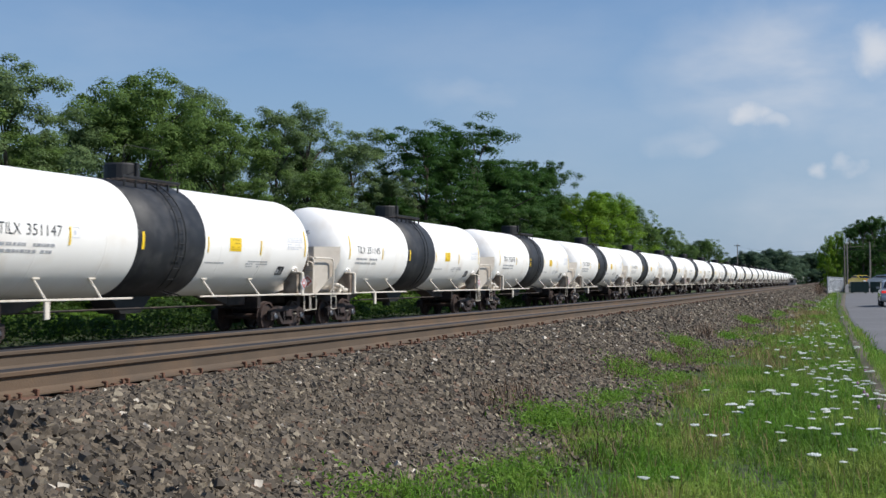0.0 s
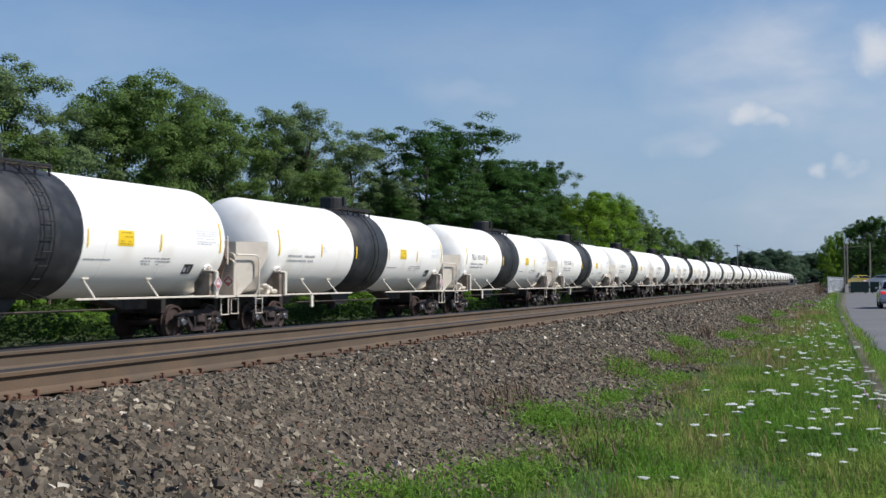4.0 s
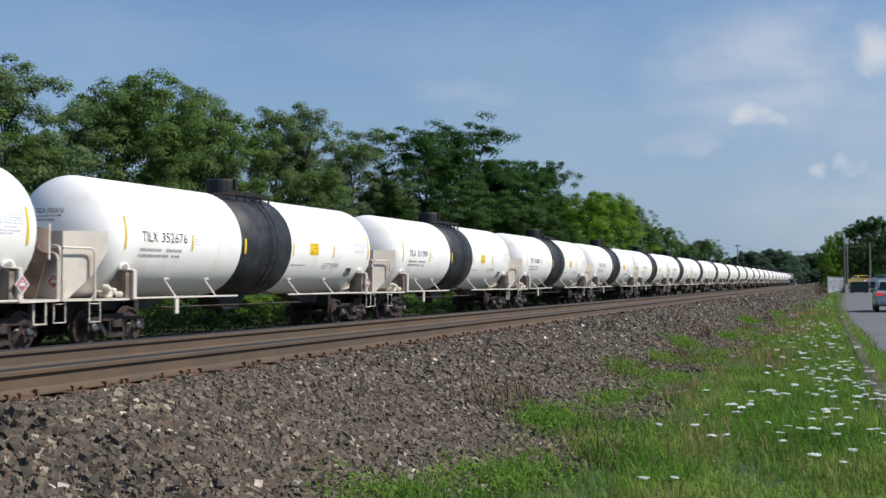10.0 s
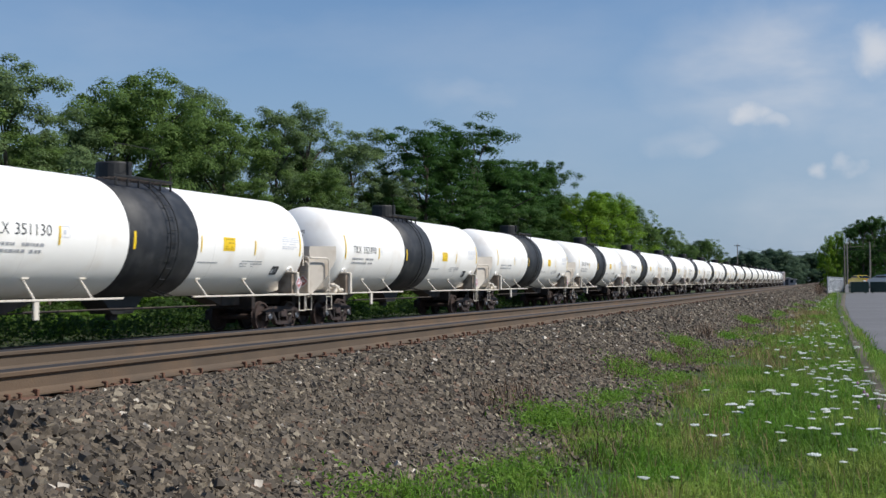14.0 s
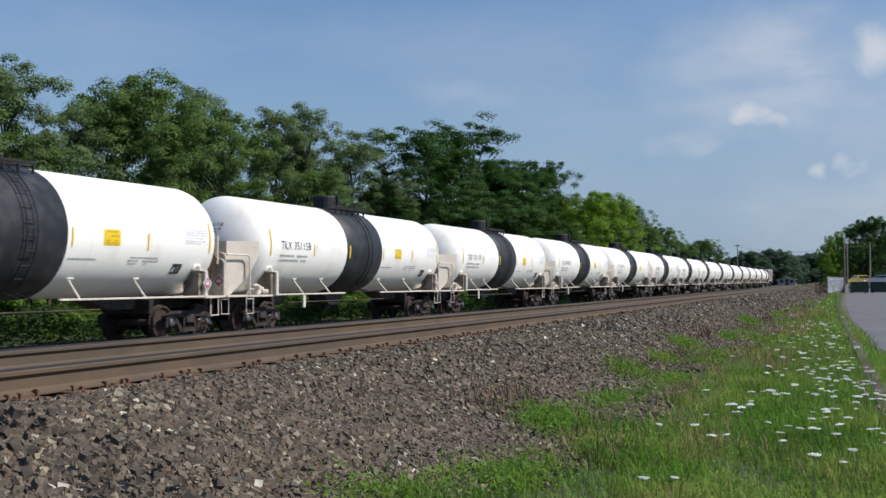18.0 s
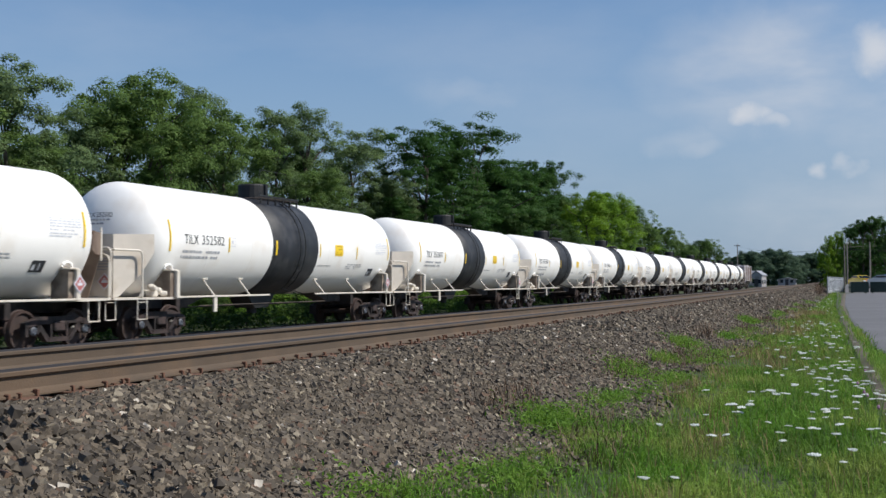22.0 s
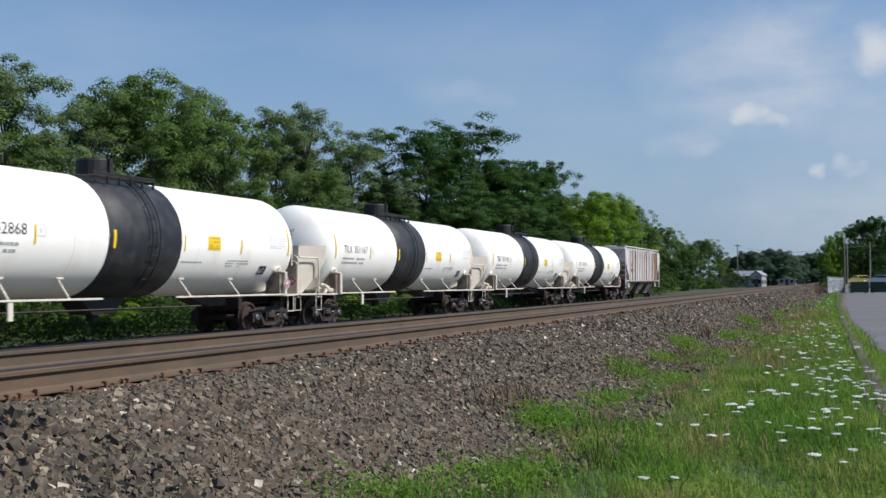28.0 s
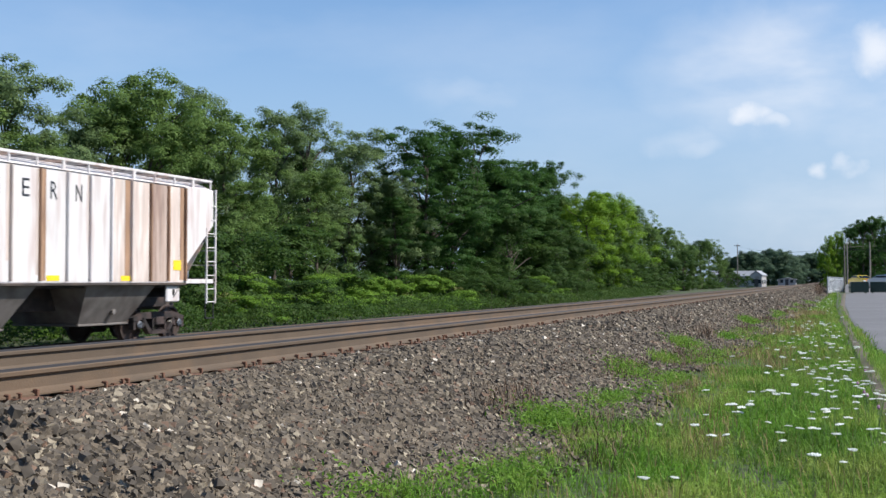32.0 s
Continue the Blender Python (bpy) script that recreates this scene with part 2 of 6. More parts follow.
def stone_colours():
    """Each stone takes its own tone: grey, brownish, pale or dark."""
    m = STONE
    nt = m.node_tree
    r = nt.nodes.new("ShaderNodeNewGeometry").outputs["Random Per Island"]
    ramp = nt.nodes.new("ShaderNodeValToRGB")
    ramp.color_ramp.interpolation = "CONSTANT"
    stops = ((0.0, (0.091, 0.073, 0.053)), (0.3, (0.104, 0.081, 0.057)), (0.52, (0.075, 0.061, 0.047)), (0.70, (0.127, 0.102, 0.074)), (0.90, (0.114, 0.071, 0.048)), (0.945, (0.210, 0.177, 0.129)), (0.991, (0.401, 0.358, 0.301)))
    e = ramp.color_ramp.elements
    while len(e) < len(stops):
        e.new(0.5)
    for el, (p, c) in zip(e, stops):
        el.position, el.color = p, (*c, 1)
    nt.links.new(r, ramp.inputs[0])
    for node in nt.nodes:
        if node.type == "HUE_SAT":
            nt.links.new(ramp.outputs[0], node.inputs["Color"])


stone_colours()


# ---- helpers of the build ----
def put(name, bm, mat, smooth=False):
    me = bpy.data.meshes.new(name)
    bm.normal_update()
    bm.to_mesh(me)
    bm.free()
    for one in (mat if isinstance(mat, (list, tuple)) else [mat]):
        me.materials.append(one)
    if smooth:
        me.polygons.foreach_set("use_smooth", [True] * len(me.polygons))
    return new(name, me)


def part(name, bm, mat, parent, label="", smooth=False):
    ob = put(name, bm, mat, smooth)
    ob.parent = parent
    return tagged(ob, label)


def thing(name, label, category, group="", kind="", m=None):
    ob = tagged(new(name), label, category, group, kind)
    ob.empty_display_size = 0.3
    if m is not None:
        ob.matrix_basis = m
    return ob


def box(bm, x0, x1, y0, y1, z0, z1, bevel=0.0, m=None):
    v = [bm.verts.new((x, y, z)) for x in (x0, x1) for y in (y0, y1) for z in (z0, z1)]
    f = [bm.faces.new([v[i] for i in q]) for q in ((0, 1, 3, 2), (4, 6, 7, 5), (0, 4, 5, 1), (2, 3, 7, 6), (0, 2, 6, 4), (1, 5, 7, 3))]
    if bevel:
        e = list({e for q in f for e in q.edges})
        r = bmesh.ops.bevel(bm, geom=e, offset=bevel, segments=1, affect="EDGES")
        v = list({w for q in r["faces"] for w in q.verts} | {w for w in v if w.is_valid})
    if m is not None:
        bmesh.ops.transform(bm, matrix=m, verts=v)
    return bm


def prism(bm, outline, axis, lo, hi):
    """A closed outline (two coordinates) drawn out along an axis from lo to hi."""
    def at(p, w):
        return {"x": (w, p[0], p[1]), "y": (p[0], w, p[1]), "z": (p[0], p[1], w)}[axis]
    a = [bm.verts.new(at(p, lo)) for p in outline]
    b = [bm.verts.new(at(p, hi)) for p in outline]
    k = len(outline)
    for i in range(k):
        bm.faces.new((a[i], a[(i + 1) % k], b[(i + 1) % k], b[i]))
    bm.faces.new(a[::-1])
    bm.faces.new(b)
    bmesh.ops.recalc_face_normals(bm, faces=bm.faces[:])
    return bm


def tube(bm, points, r, sides=8):
    """A round bar along a line of points."""
    points = [Vector(p) for p in points]
    rings = []
    up = Vector((0, 0, 1))
    for i, p in enumerate(points):
        d = (points[min(i + 1, len(points) - 1)] - points[max(i - 1, 0)]).normalized()
        s = d.cross(up if abs(d.z) < 0.9 else Vector((1, 0, 0))).normalized()
        t = d.cross(s)
        rad = r[i] if isinstance(r, (list, tuple)) else r
        rings.append([bm.verts.new(p + s * rad * math.cos(2 * math.pi * k / sides) + t * rad * math.sin(2 * math.pi * k / sides)) for k in range(sides)])
    for a, b in zip(rings, rings[1:]):
        for k in range(sides):
            bm.faces.new((a[k], a[(k + 1) % sides], b[(k + 1) % sides], b[k]))
    bm.faces.new(rings[0])
    bm.faces.new(rings[-1][::-1])
    return bm


def revolve(bm, profile, m=None, sides=24):
    """Rings of (radius, height) turned about z and closed, then placed by m."""
    rings, made = [], []
    for r, z in profile:
        if r < 1e-5:
            ring = [bm.verts.new((0, 0, z))]
        else:
            ring = [bm.verts.new((r * math.cos(2 * math.pi * k / sides), r * math.sin(2 * math.pi * k / sides), z)) for k in range(sides)]
        rings.append(ring)
        made += ring
    for a, b in zip(rings, rings[1:]):
        for k in range(sides):
            q = [a[k % len(a)], a[(k + 1) % len(a)], b[(k + 1) % len(b)], b[k % len(b)]]
            q = list(dict.fromkeys(q))
            if len(q) > 2:
                bm.faces.new(q)
    for ring in (rings[0], rings[-1]):
        if len(ring) > 2:
            bm.faces.new(ring)
    if m is not None:
        bmesh.ops.transform(bm, matrix=m, verts=made)
    bmesh.ops.recalc_face_normals(bm, faces=bm.faces[:])
    return bm


ALONG_X, ALONG_Y = pose(0, 0, 0, 0, 90, 0), pose(0, 0, 0, -90, 0, 0)


def arc(centre, a, b, start, stop, steps=5):
    """Points of a quarter bend: centre + a cos + b sin."""
    c, a, b = Vector(centre), Vector(a), Vector(b)
    return [c + a * math.cos(radians(start + (stop - start) * k / steps)) + b * math.sin(radians(start + (stop - start) * k / steps)) for k in range(steps + 1)]


def bend(y):
    """How far the whole corridor has swung to the left (-x) at y."""
    return 0.0165 * 45 * math.log1p(math.exp(min((y - 110) / 45, 60))) if y > -200 else 0.0


def swing(y):
    """Its heading there, in degrees."""
    return math.degrees(0.0165 / (1 + math.exp(min(-(y - 110) / 45, 60))))


def road_shift(y):
    """How far the road has drawn in to the left at y."""
    return 0.6 - float(np.interp(y, (-60, 0, 25, 44, 71, 140), (3.4, 1.45, 0.62, 0.0, -0.5, -0.92))) + 0.0165 * max(0.0, y - 140)


def path_x(y):
    """Where the worn earth path between the grass and the asphalt runs."""
    return np.interp(y, (-40, 0, 16, 44, 71, 140), (2.0, 0.78, 0.37, -0.27, -0.72, -1.12))


RAIL_Z, TRAIN_Z = 1.12, 0.12          # tops of the rails: line beside the road, line of the train
NEAR_X, TRAIN_X = -5.90, -18.05       # their middles

# ---- ground, road and the two lines ----
STATIONS = [-900, -300, -100, -40, -20] + list(range(-10, 60, 5)) + list(range(60, 400, 20)) + [400, 450, 500, 600, 700, 850, 1100, 1600, 2600]


def sheet(name, profile, mat, ys=STATIONS, rough=0.0, seed=3, shift=bend):
    """A strip of ground: (x, z) points across, carried along the corridor."""
    rnd = random.Random(seed)
    verts, faces = [], []
    for y in ys:
        for x, z in profile:
            wide = abs(x) > 100
            verts.append((x - (0 if wide else shift(y)), y, z + (0 if wide else rnd.uniform(-rough, rough))))
    k = len(profile)
    for i in range(len(ys) - 1):
        for j in range(k - 1):
            a = i * k + j
            faces.append((a, a + 1, a + 1 + k, a + k))
    me = bpy.data.meshes.new(name)
    me.from_pydata(verts, [], faces)
    me.materials.append(mat)
    return new(name, me)


GROUND = ((-2500, -0.3), (-120, -0.3), (-60, -0.25), (-30, -0.2), (-21.5, -0.22), (-14.5, -0.22), (-10, -0.15), (-8.8, 0.05), (-7.6, 0.78),
          (-4.3, 0.78), (-3.2, 0.34), (-2.6, 0.22), (-1.0, 0.2), (0.6, 0.17), (1.2, 0.15), (8.2, 0.15), (14, 0.17), (60, 0.2), (120, 0.2), (2500, 0.2))
tagged(sheet("ground", GROUND, GRASSGROUND, rough=0.02), "uneven grassy ground beside the railway", "ground", kind="structure")
BED = ((-8.75, 0.09), (-7.45, 0.885), (-4.50, 0.885), (-3.7, 0.60), (-3.1, 0.36), (-2.7, 0.25))
FINE = [-900, -300, -100, -40, -10] + [-4 + 0.5 * i for i in range(120)] + [56 + 4 * i for i in range(80)] + [380, 420, 470, 530, 600, 700, 900, 1200]
tagged(sheet("ballast_bed", BED, BALLAST, FINE, 0.03, 5), "grey crushed stone shoulder of the raised railway line", "ballast", kind="structure")
tagged(sheet("ballast_bed", ((-21.2, -0.19), (-20.2, -0.04), (-15.9, -0.04), (-14.8, -0.19)), BALLAST, STATIONS, 0.01, 6), "stone bed under the train's line", "ballast", kind="structure")
ROAD = [y for y in STATIONS if -300 <= y <= 140]
tagged(sheet("road", ((0.42, 0.168), (0.6, 0.2), (3.3, 0.235), (8.2, 0.21)), ASPHALT, ROAD, shift=road_shift), "worn grey asphalt road beside the grass verge", "road", kind="structure")
tagged(sheet("road_edge", ((-0.15, 0.19), (-0.05, 0.212), (0.06, 0.215), (0.16, 0.19)), DIRT, [-20 + 0.8 * i for i in range(200)], 0.012, 8, lambda y: -float(path_x(y))), "bare trodden gravel along the road's edge", "road edge", kind="structure")
tagged(sheet("driveway", ((6.6, 0.215), (12, 0.235), (40, 0.24)), ASPHALT, [30, 80, 180], shift=road_shift), "asphalt parking area beside the road", "parking area", kind="structure")

RAIL_OUTLINE = ((-0.076, 0.0), (-0.076, 0.012), (-0.030, 0.028), (-0.0095, 0.046), (-0.0095, 0.126), (-0.036, 0.140), (-0.038, 0.170), (-0.031, 0.182),
                (0, 0.187), (0.012, 0.186), (0.032, 0.171), (0.038, 0.164), (0.036, 0.140), (0.0095, 0.126), (0.0095, 0.046), (0.030, 0.028), (0.076, 0.012), (0.076, 0.0))


def rail(x, top, parent):
    ys = [-900, -100] + [-20 + 10 * i for i in range(50)] + [500, 600, 700, 900, 1200]
    k = len(RAIL_OUTLINE)
    verts = [(x + px - bend(y), y, top - 0.186 + pz) for y in ys for px, pz in RAIL_OUTLINE]
    faces, index = [], []
    for i in range(len(ys) - 1):
        for j in range(k):
            a, b = i * k + j, i * k + (j + 1) % k
            faces.append((a, a + k, b + k, b))
            index.append(1 if j == 7 else 2 if 8 <= j <= 9 else 0)
    me = bpy.data.meshes.new("rail")
    me.from_pydata(verts, [], faces)
    me.materials.append(RAILSIDE)
    me.materials.append(RAILTOP)
    me.materials.append(RAILEDGE)
    me.polygons.foreach_set("material_index", index)
    ob = new("rail", me)
    ob.parent = parent
    return ob


TIE_STEP = 0.505


def track(mid, top, near):
    t = thing("railway_track", "steel rails spiked to dark wooden ties in stone ballast" if near else "steel rails on wooden ties under the train", "railway track", kind="structure")
    for side in (-0.7535, 0.7535):
        rail(mid + side, top, t)
    tie_top = top - 0.186 - 0.016
    bm = box(bmesh.new(), -1.3, 1.3, -0.114, 0.114, -0.178, 0, 0.012)
    first = part("tie", bm, TIE, t)
    me = first.data
    rnd = random.Random(11)
    count = 130 if near else 60
    first_y = 1.0
    for i in range(count):
        y = first_y + i * TIE_STEP
        ob = first if i == 0 else new("tie", me)
        ob.parent = t
        ob.matrix_basis = pose(mid - bend(y) + rnd.uniform(-0.03, 0.03), y, tie_top + rnd.uniform(-0.012, 0.0), 0, 0, rnd.uniform(-0.8, 0.8))
    rest = bmesh.new()
    y = first_y + count * TIE_STEP
    while y < 330:
        box(rest, mid - 1.3 - bend(y), mid + 1.3 - bend(y), y - 0.114, y + 0.114, tie_top - 0.17, tie_top)
        y += TIE_STEP
    tagged(part("far_ties", rest, TIE, t), kind="stuff")
    return t


near_track = track(NEAR_X, RAIL_Z, True)
track(TRAIN_X, TRAIN_Z, False)


def fastenings():
    """Tie plates, spikes and the anchors that box every other tie, along the rail beside the road."""
    x = NEAR_X + 0.7535
    base = RAIL_Z - 0.186
    plate = part("tie_plate", box(bmesh.new(), -0.14, 0.23, -0.105, 0.105, -0.016, -0.001, 0.003), SPIKE, near_track)
    bm = box(bmesh.new(), -0.009, 0.009, -0.009, 0.009, -0.03, 0.05)
    box(bm, -0.022, 0.010, -0.012, 0.012, 0.048, 0.058, 0.003)
    spike = part("spike", bm, SPIKE, near_track)
    bm = box(bmesh.new(), 0.05, 0.095, -0.012, 0.012, -0.03, 0.036, 0.005)
    box(bm, -0.1, 0.1, -0.012, 0.012, -0.045, -0.02)
    anchor = part("rail_anchor", bm, SPIKE, near_track)
    rnd = random.Random(4)
    done = set()

    def set_one(kind, m):
        ob = kind if kind not in done else new(kind.name.split(".")[0], kind.data)
        done.add(kind)
        ob.parent = near_track
        ob.matrix_basis = m
    for i in range(4, 100):
        y = 1.0 + i * TIE_STEP
        set_one(plate, pose(x - bend(y), y, base))
        for dy in (-0.055, 0.06):
            if rnd.random() < 0.8:
                set_one(spike, pose(x + 0.10 + rnd.uniform(-0.006, 0.03) - bend(y), y + dy + rnd.uniform(-0.01, 0.01), base + rnd.uniform(-0.045, -0.01), rnd.uniform(-8, 8), rnd.uniform(-8, 8), rnd.uniform(-20, 20)))
        if i % 2 == 0:
            for dy in (-0.135, 0.135):
                set_one(anchor, pose(x - bend(y), y + dy, base + rnd.uniform(-0.004, 0.008), 0, 0, rnd.uniform(-3, 3)))


fastenings()


# ---- the train ----
R, MID_Z, MID_Y = 1.52, 2.66, 0.38        # tank radius, height of its middle above the rails, and its middle from that of the band


def on_tank(y, z, lift):
    """A point of the tank's side that faces the road, at height z (arc heights are measured along the shell)."""
    a = (z - MID_Z) / R
    return Vector(((R + lift) * math.cos(a), y, MID_Z + (R + lift) * math.sin(a)))


def decal(bm, y0, y1, z0, z1, lift=0.008, slices=5):
    rows = [[bm.verts.new(on_tank(y, z0 + (z1 - z0) * k / slices, lift)) for y in (y0, y1)] for k in range(slices + 1)]
    for a, b in zip(rows, rows[1:]):
        bm.faces.new((a[0], a[1], b[1], b[0]))
    return bm


def letters(text, height, width, bold=0.0):
    """Flat letters as a bmesh in the xy plane, from (0, 0), scaled to a capital height and a total width."""
    cu = bpy.data.curves.new("letters", "FONT")
    cu.body, cu.resolution_u, cu.offset = text, 2, bold
    tmp = bpy.data.objects.new("letters", cu)
    scene.collection.objects.link(tmp)
    me = bpy.data.meshes.new_from_object(tmp.evaluated_get(bpy.context.evaluated_depsgraph_get()))
    bpy.data.objects.remove(tmp)
    bm = bmesh.new()
    bm.from_mesh(me)
    bpy.data.meshes.remove(me)
    bpy.data.curves.remove(cu)
    xs, ys = [v.co.x for v in bm.verts], [v.co.y for v in bm.verts]
    x0, y0, sx, sy = min(xs), min(ys), width / (max(xs) - min(xs)), height / (max(ys) - min(ys))
    for v in bm.verts:
        v.co = Vector(((v.co.x - x0) * sx, (v.co.y - y0) * sy, 0))
    return bm


def bars(bm, y0, y1, z, high, seed, fill=0.8):
    """A line of writing too small to read, as short bars."""
    rnd = random.Random(seed)
    y = y0
    while y < y1:
        w = rnd.uniform(0.05, 0.16)
        if rnd.random() < fill:
            decal(bm, y, min(y + w, y1), z, z + high, slices=1)
        y += w + rnd.uniform(0.02, 0.05)


def truck(car, y):
    """A three-piece freight truck: bolster, two side frames with springs and bearing caps, two wheelsets."""
    bm = box(bmesh.new(), -1.12, 1.12, -0.19, 0.19, 0.42, 0.66, 0.03)
    box(bm, -0.32, 0.32, -0.3, 0.3, 0.60, 0.80, 0.03)
    t = part("truck", bm, TRUCK, car)
    t.matrix_basis = pose(0, y, 0)
    for s in (-1, 1):
        x0, x1 = s * 0.93, s * 1.08
        lo, hi = min(x0, x1), max(x0, x1)
        bm = bmesh.new()
        prism(bm, ((-1.13, 0.52), (-1.13, 0.64), (-0.62, 0.77), (0.62, 0.77), (1.13, 0.64), (1.13, 0.52), (0.7, 0.60), (-0.7, 0.60)), "x", lo, hi)
        prism(bm, ((-0.36, 0.20), (0.36, 0.20), (0.44, 0.30), (-0.44, 0.30)), "x", lo, hi)
        for e in (-1, 1):
            prism(bm, ((e * 0.80, 0.62), (e * 0.66, 0.63), (e * 0.30, 0.25), (e * 0.42, 0.20)), "x", lo, hi)
            prism(bm, ((e * 0.30, 0.28), (e * 0.24, 0.28), (e * 0.24, 0.62), (e * 0.30, 0.62)), "x", lo, hi)
            prism(bm, ((e * 1.13, 0.56), (e * 1.13, 0.34), (e * 1.03, 0.34), (e * 1.03, 0.56)), "x", lo, hi)
            prism(bm, ((e * 0.75, 0.60), (e * 0.75, 0.36), (e * 0.66, 0.42), (e * 0.66, 0.60)), "x", lo, hi)
        part("side_frame", bm, TRUCK, t)
        for k in (-0.13, 0.0, 0.13):
            bm = bmesh.new()
            pts = [(s * 1.0 + 0.055 * math.cos(a * 0.9), k + 0.055 * math.sin(a * 0.9), 0.30 + 0.018 * a) for a in range(15)]
            tube(bm, pts, 0.016, 5)
            part("spring", bm, TRUCK, t)
        bm = box(bmesh.new(), s * 1.02 - 0.05, s * 1.02 + 0.05, -0.02, 0.05, 0.34, 0.58, 0.01, pose(0, 0.32, 0, -25, 0, 0))
        part("brake_rod", bm, CREAM, t)
    for e in (-0.89, 0.89):
        bm = bmesh.new()
        profile = ((0, 0.055), (0.12, 0.055), (0.14, 0.02), (0.37, 0.005), (0.40, 0.065), (0.457, 0.065), (0.460, -0.045), (0.482, -0.055), (0.482, -0.075), (0.40, -0.075), (0.38, -0.025), (0.14, -0.03), (0.12, -0.07), (0, -0.07))
        for s in (-1, 1):
            revolve(bm, profile, pose(s * 0.765, 0, 0) @ (ALONG_X if s > 0 else pose(0, 0, 0, 0, -90, 0)), 24)
        tube(bm, ((-0.78, 0, 0), (0.78, 0, 0)), 0.085, 12)
        for f in bm.faces:
            c = f.calc_center_median()
            rad = math.hypot(c.y, c.z)
            f.material_index = 1 if rad > 0.425 and abs(c.x) > 0.8 else 0
        for s in (-1, 1):
            n0 = len(bm.faces)
            tube(bm, ((s * 0.8, 0, 0), (s * 1.10, 0, 0), (s * 1.13, 0, 0)), (0.10, 0.105, 0.075), 12)
            for a in range(3):
                c = Vector((s * 1.135, 0.05 * math.cos(a * 2.094), 0.05 * math.sin(a * 2.094)))
                box(bm, c.x - 0.012, c.x + 0.012, c.y - 0.016, c.y + 0.016, c.z - 0.016, c.z + 0.016)
            bm.faces.ensure_lookup_table()
            for f in bm.faces[n0:]:
                f.material_index = 2 if abs(f.calc_center_median().x) > 1.09 else 0
        w = part("wheelset", bm, (WHEEL, TREAD, CAP), t, smooth=False)
        w.matrix_basis = pose(0, e, 0.457)
    return t


def tank_car():
    car = thing("tank_car", "white tank car with a black middle band", "tank car", "tank cars of the train")
    straight, deep = 7.45, 0.76
    prof = [(R * math.sin(radians(a)), straight + deep * math.cos(radians(a))) for a in (0, 8, 18, 28, 38, 48, 58, 66, 74, 82)] + [(R, straight)]
    prof += [(R, straight * k / 6) for k in range(5, -1, -1)]
    prof += [(r, -h) for r, h in prof[-2::-1]]
    bm = revolve(bmesh.new(), prof, pose(0, MID_Y, MID_Z) @ ALONG_Y, 64)
    tank = part("tank", bm, WHITE, car, "white painted steel tank", smooth=True)
    bm = revolve(bmesh.new(), ((R + 0.001, 1.55), (R + 0.014, 1.545), (R + 0.014, 0.5), (R + 0.014, -0.5), (R + 0.014, -1.545), (R + 0.001, -1.55)), pose(0, 0.17, MID_Z) @ ALONG_Y, 64)
    part("band", bm, BAND, tank, "black painted band", smooth=True)
    for y in (-5.0, -2.6, 2.6, 5.0):
        bm = revolve(bmesh.new(), ((R, y - 0.02), (R + 0.003, y - 0.01), (R + 0.003, y + 0.01), (R, y + 0.02)), pose(0, 0, MID_Z) @ ALONG_Y, 64)
        part("weld_seam", bm, WHITE, tank, smooth=True)
    # top of the tank: valve housing, platform and its rail
    bm = revolve(bmesh.new(), ((0, 4.69), (0.42, 4.67), (0.46, 4.62), (0.47, 4.05), (0.0, 4.02)), pose(-0.05, 0.12, 0), 20)
    dome = part("valve_housing", bm, BLACK, car, "black round valve housing")
    bm = box(bmesh.new(), 0.38, 0.48, 0.04, 0.18, 4.3, 4.67, 0.01)
    part("hinge", bm, BLACK, dome)
    bm = bmesh.new()
    for x in (0.50, 0.66, 0.82, 0.98):
        box(bm, x - 0.012, x + 0.012, -1.3, 1.24, 4.135, 4.16)
    for k in range(11):
        box(bm, 0.5, 0.98, -1.3 + 0.25 * k - 0.01, -1.3 + 0.25 * k + 0.01, 4.12, 4.135)
    plat = part("top_platform", bm, SILL, car, "dark grating platform")
    part("toe_board", box(bmesh.new(), 0.985, 1.01, -1.32, 1.26, 4.165, 4.225, 0.005), BLACK, plat, "black toe board")
    part("handrail", tube(bmesh.new(), ((0.95, -1.2, 4.15), (0.95, -1.2, 4.92), (0.95, -1.1, 5.0), (0.95, 0.45, 5.0), (0.95, 0.8, 4.66), (0.95, 1.21, 4.74), (0.95, 1.21, 4.15)), 0.009, 6), BLACK, plat, "thin black handrail")
    for k in range(6):
        bm = box(bmesh.new(), 0.95, 1.0, -1.2 + 0.48 * k - 0.025, -1.2 + 0.48 * k + 0.025, 3.95, 4.17, 0.006)
        part("bracket", bm, BLACK, plat)
    # ladder over the band
    for s in (1, -1):
        bm = bmesh.new()
        lad = [(s * (R + 0.11) * math.cos(radians(a)), MID_Z + (R + 0.11) * math.sin(radians(a))) for a in range(62, -56, -9)]
        for y in (0.26, 0.60):
            tube(bm, [(x, y, z) for x, z in lad] + [(s * 1.45, y, 1.18)], 0.018, 6)
        lt = part("ladder", bm, BLACK, car, "black steel ladder")
        for a in range(56, -50, -12):
            bm = tube(bmesh.new(), [(s * (R + 0.11) * math.cos(radians(a)), y, MID_Z + (R + 0.11) * math.sin(radians(a))) for y in (0.26, 0.60)], 0.012, 6)
            part("rung", bm, BLACK, lt)
    # outlet under the middle
    bm = prism(bmesh.new(), ((-0.95, 1.20), (0.95, 1.20), (0.42, 0.72), (-0.42, 0.72)), "x", -0.35, 0.35)
    out = part("outlet_skid", bm, BLACK, car, "black bottom outlet")
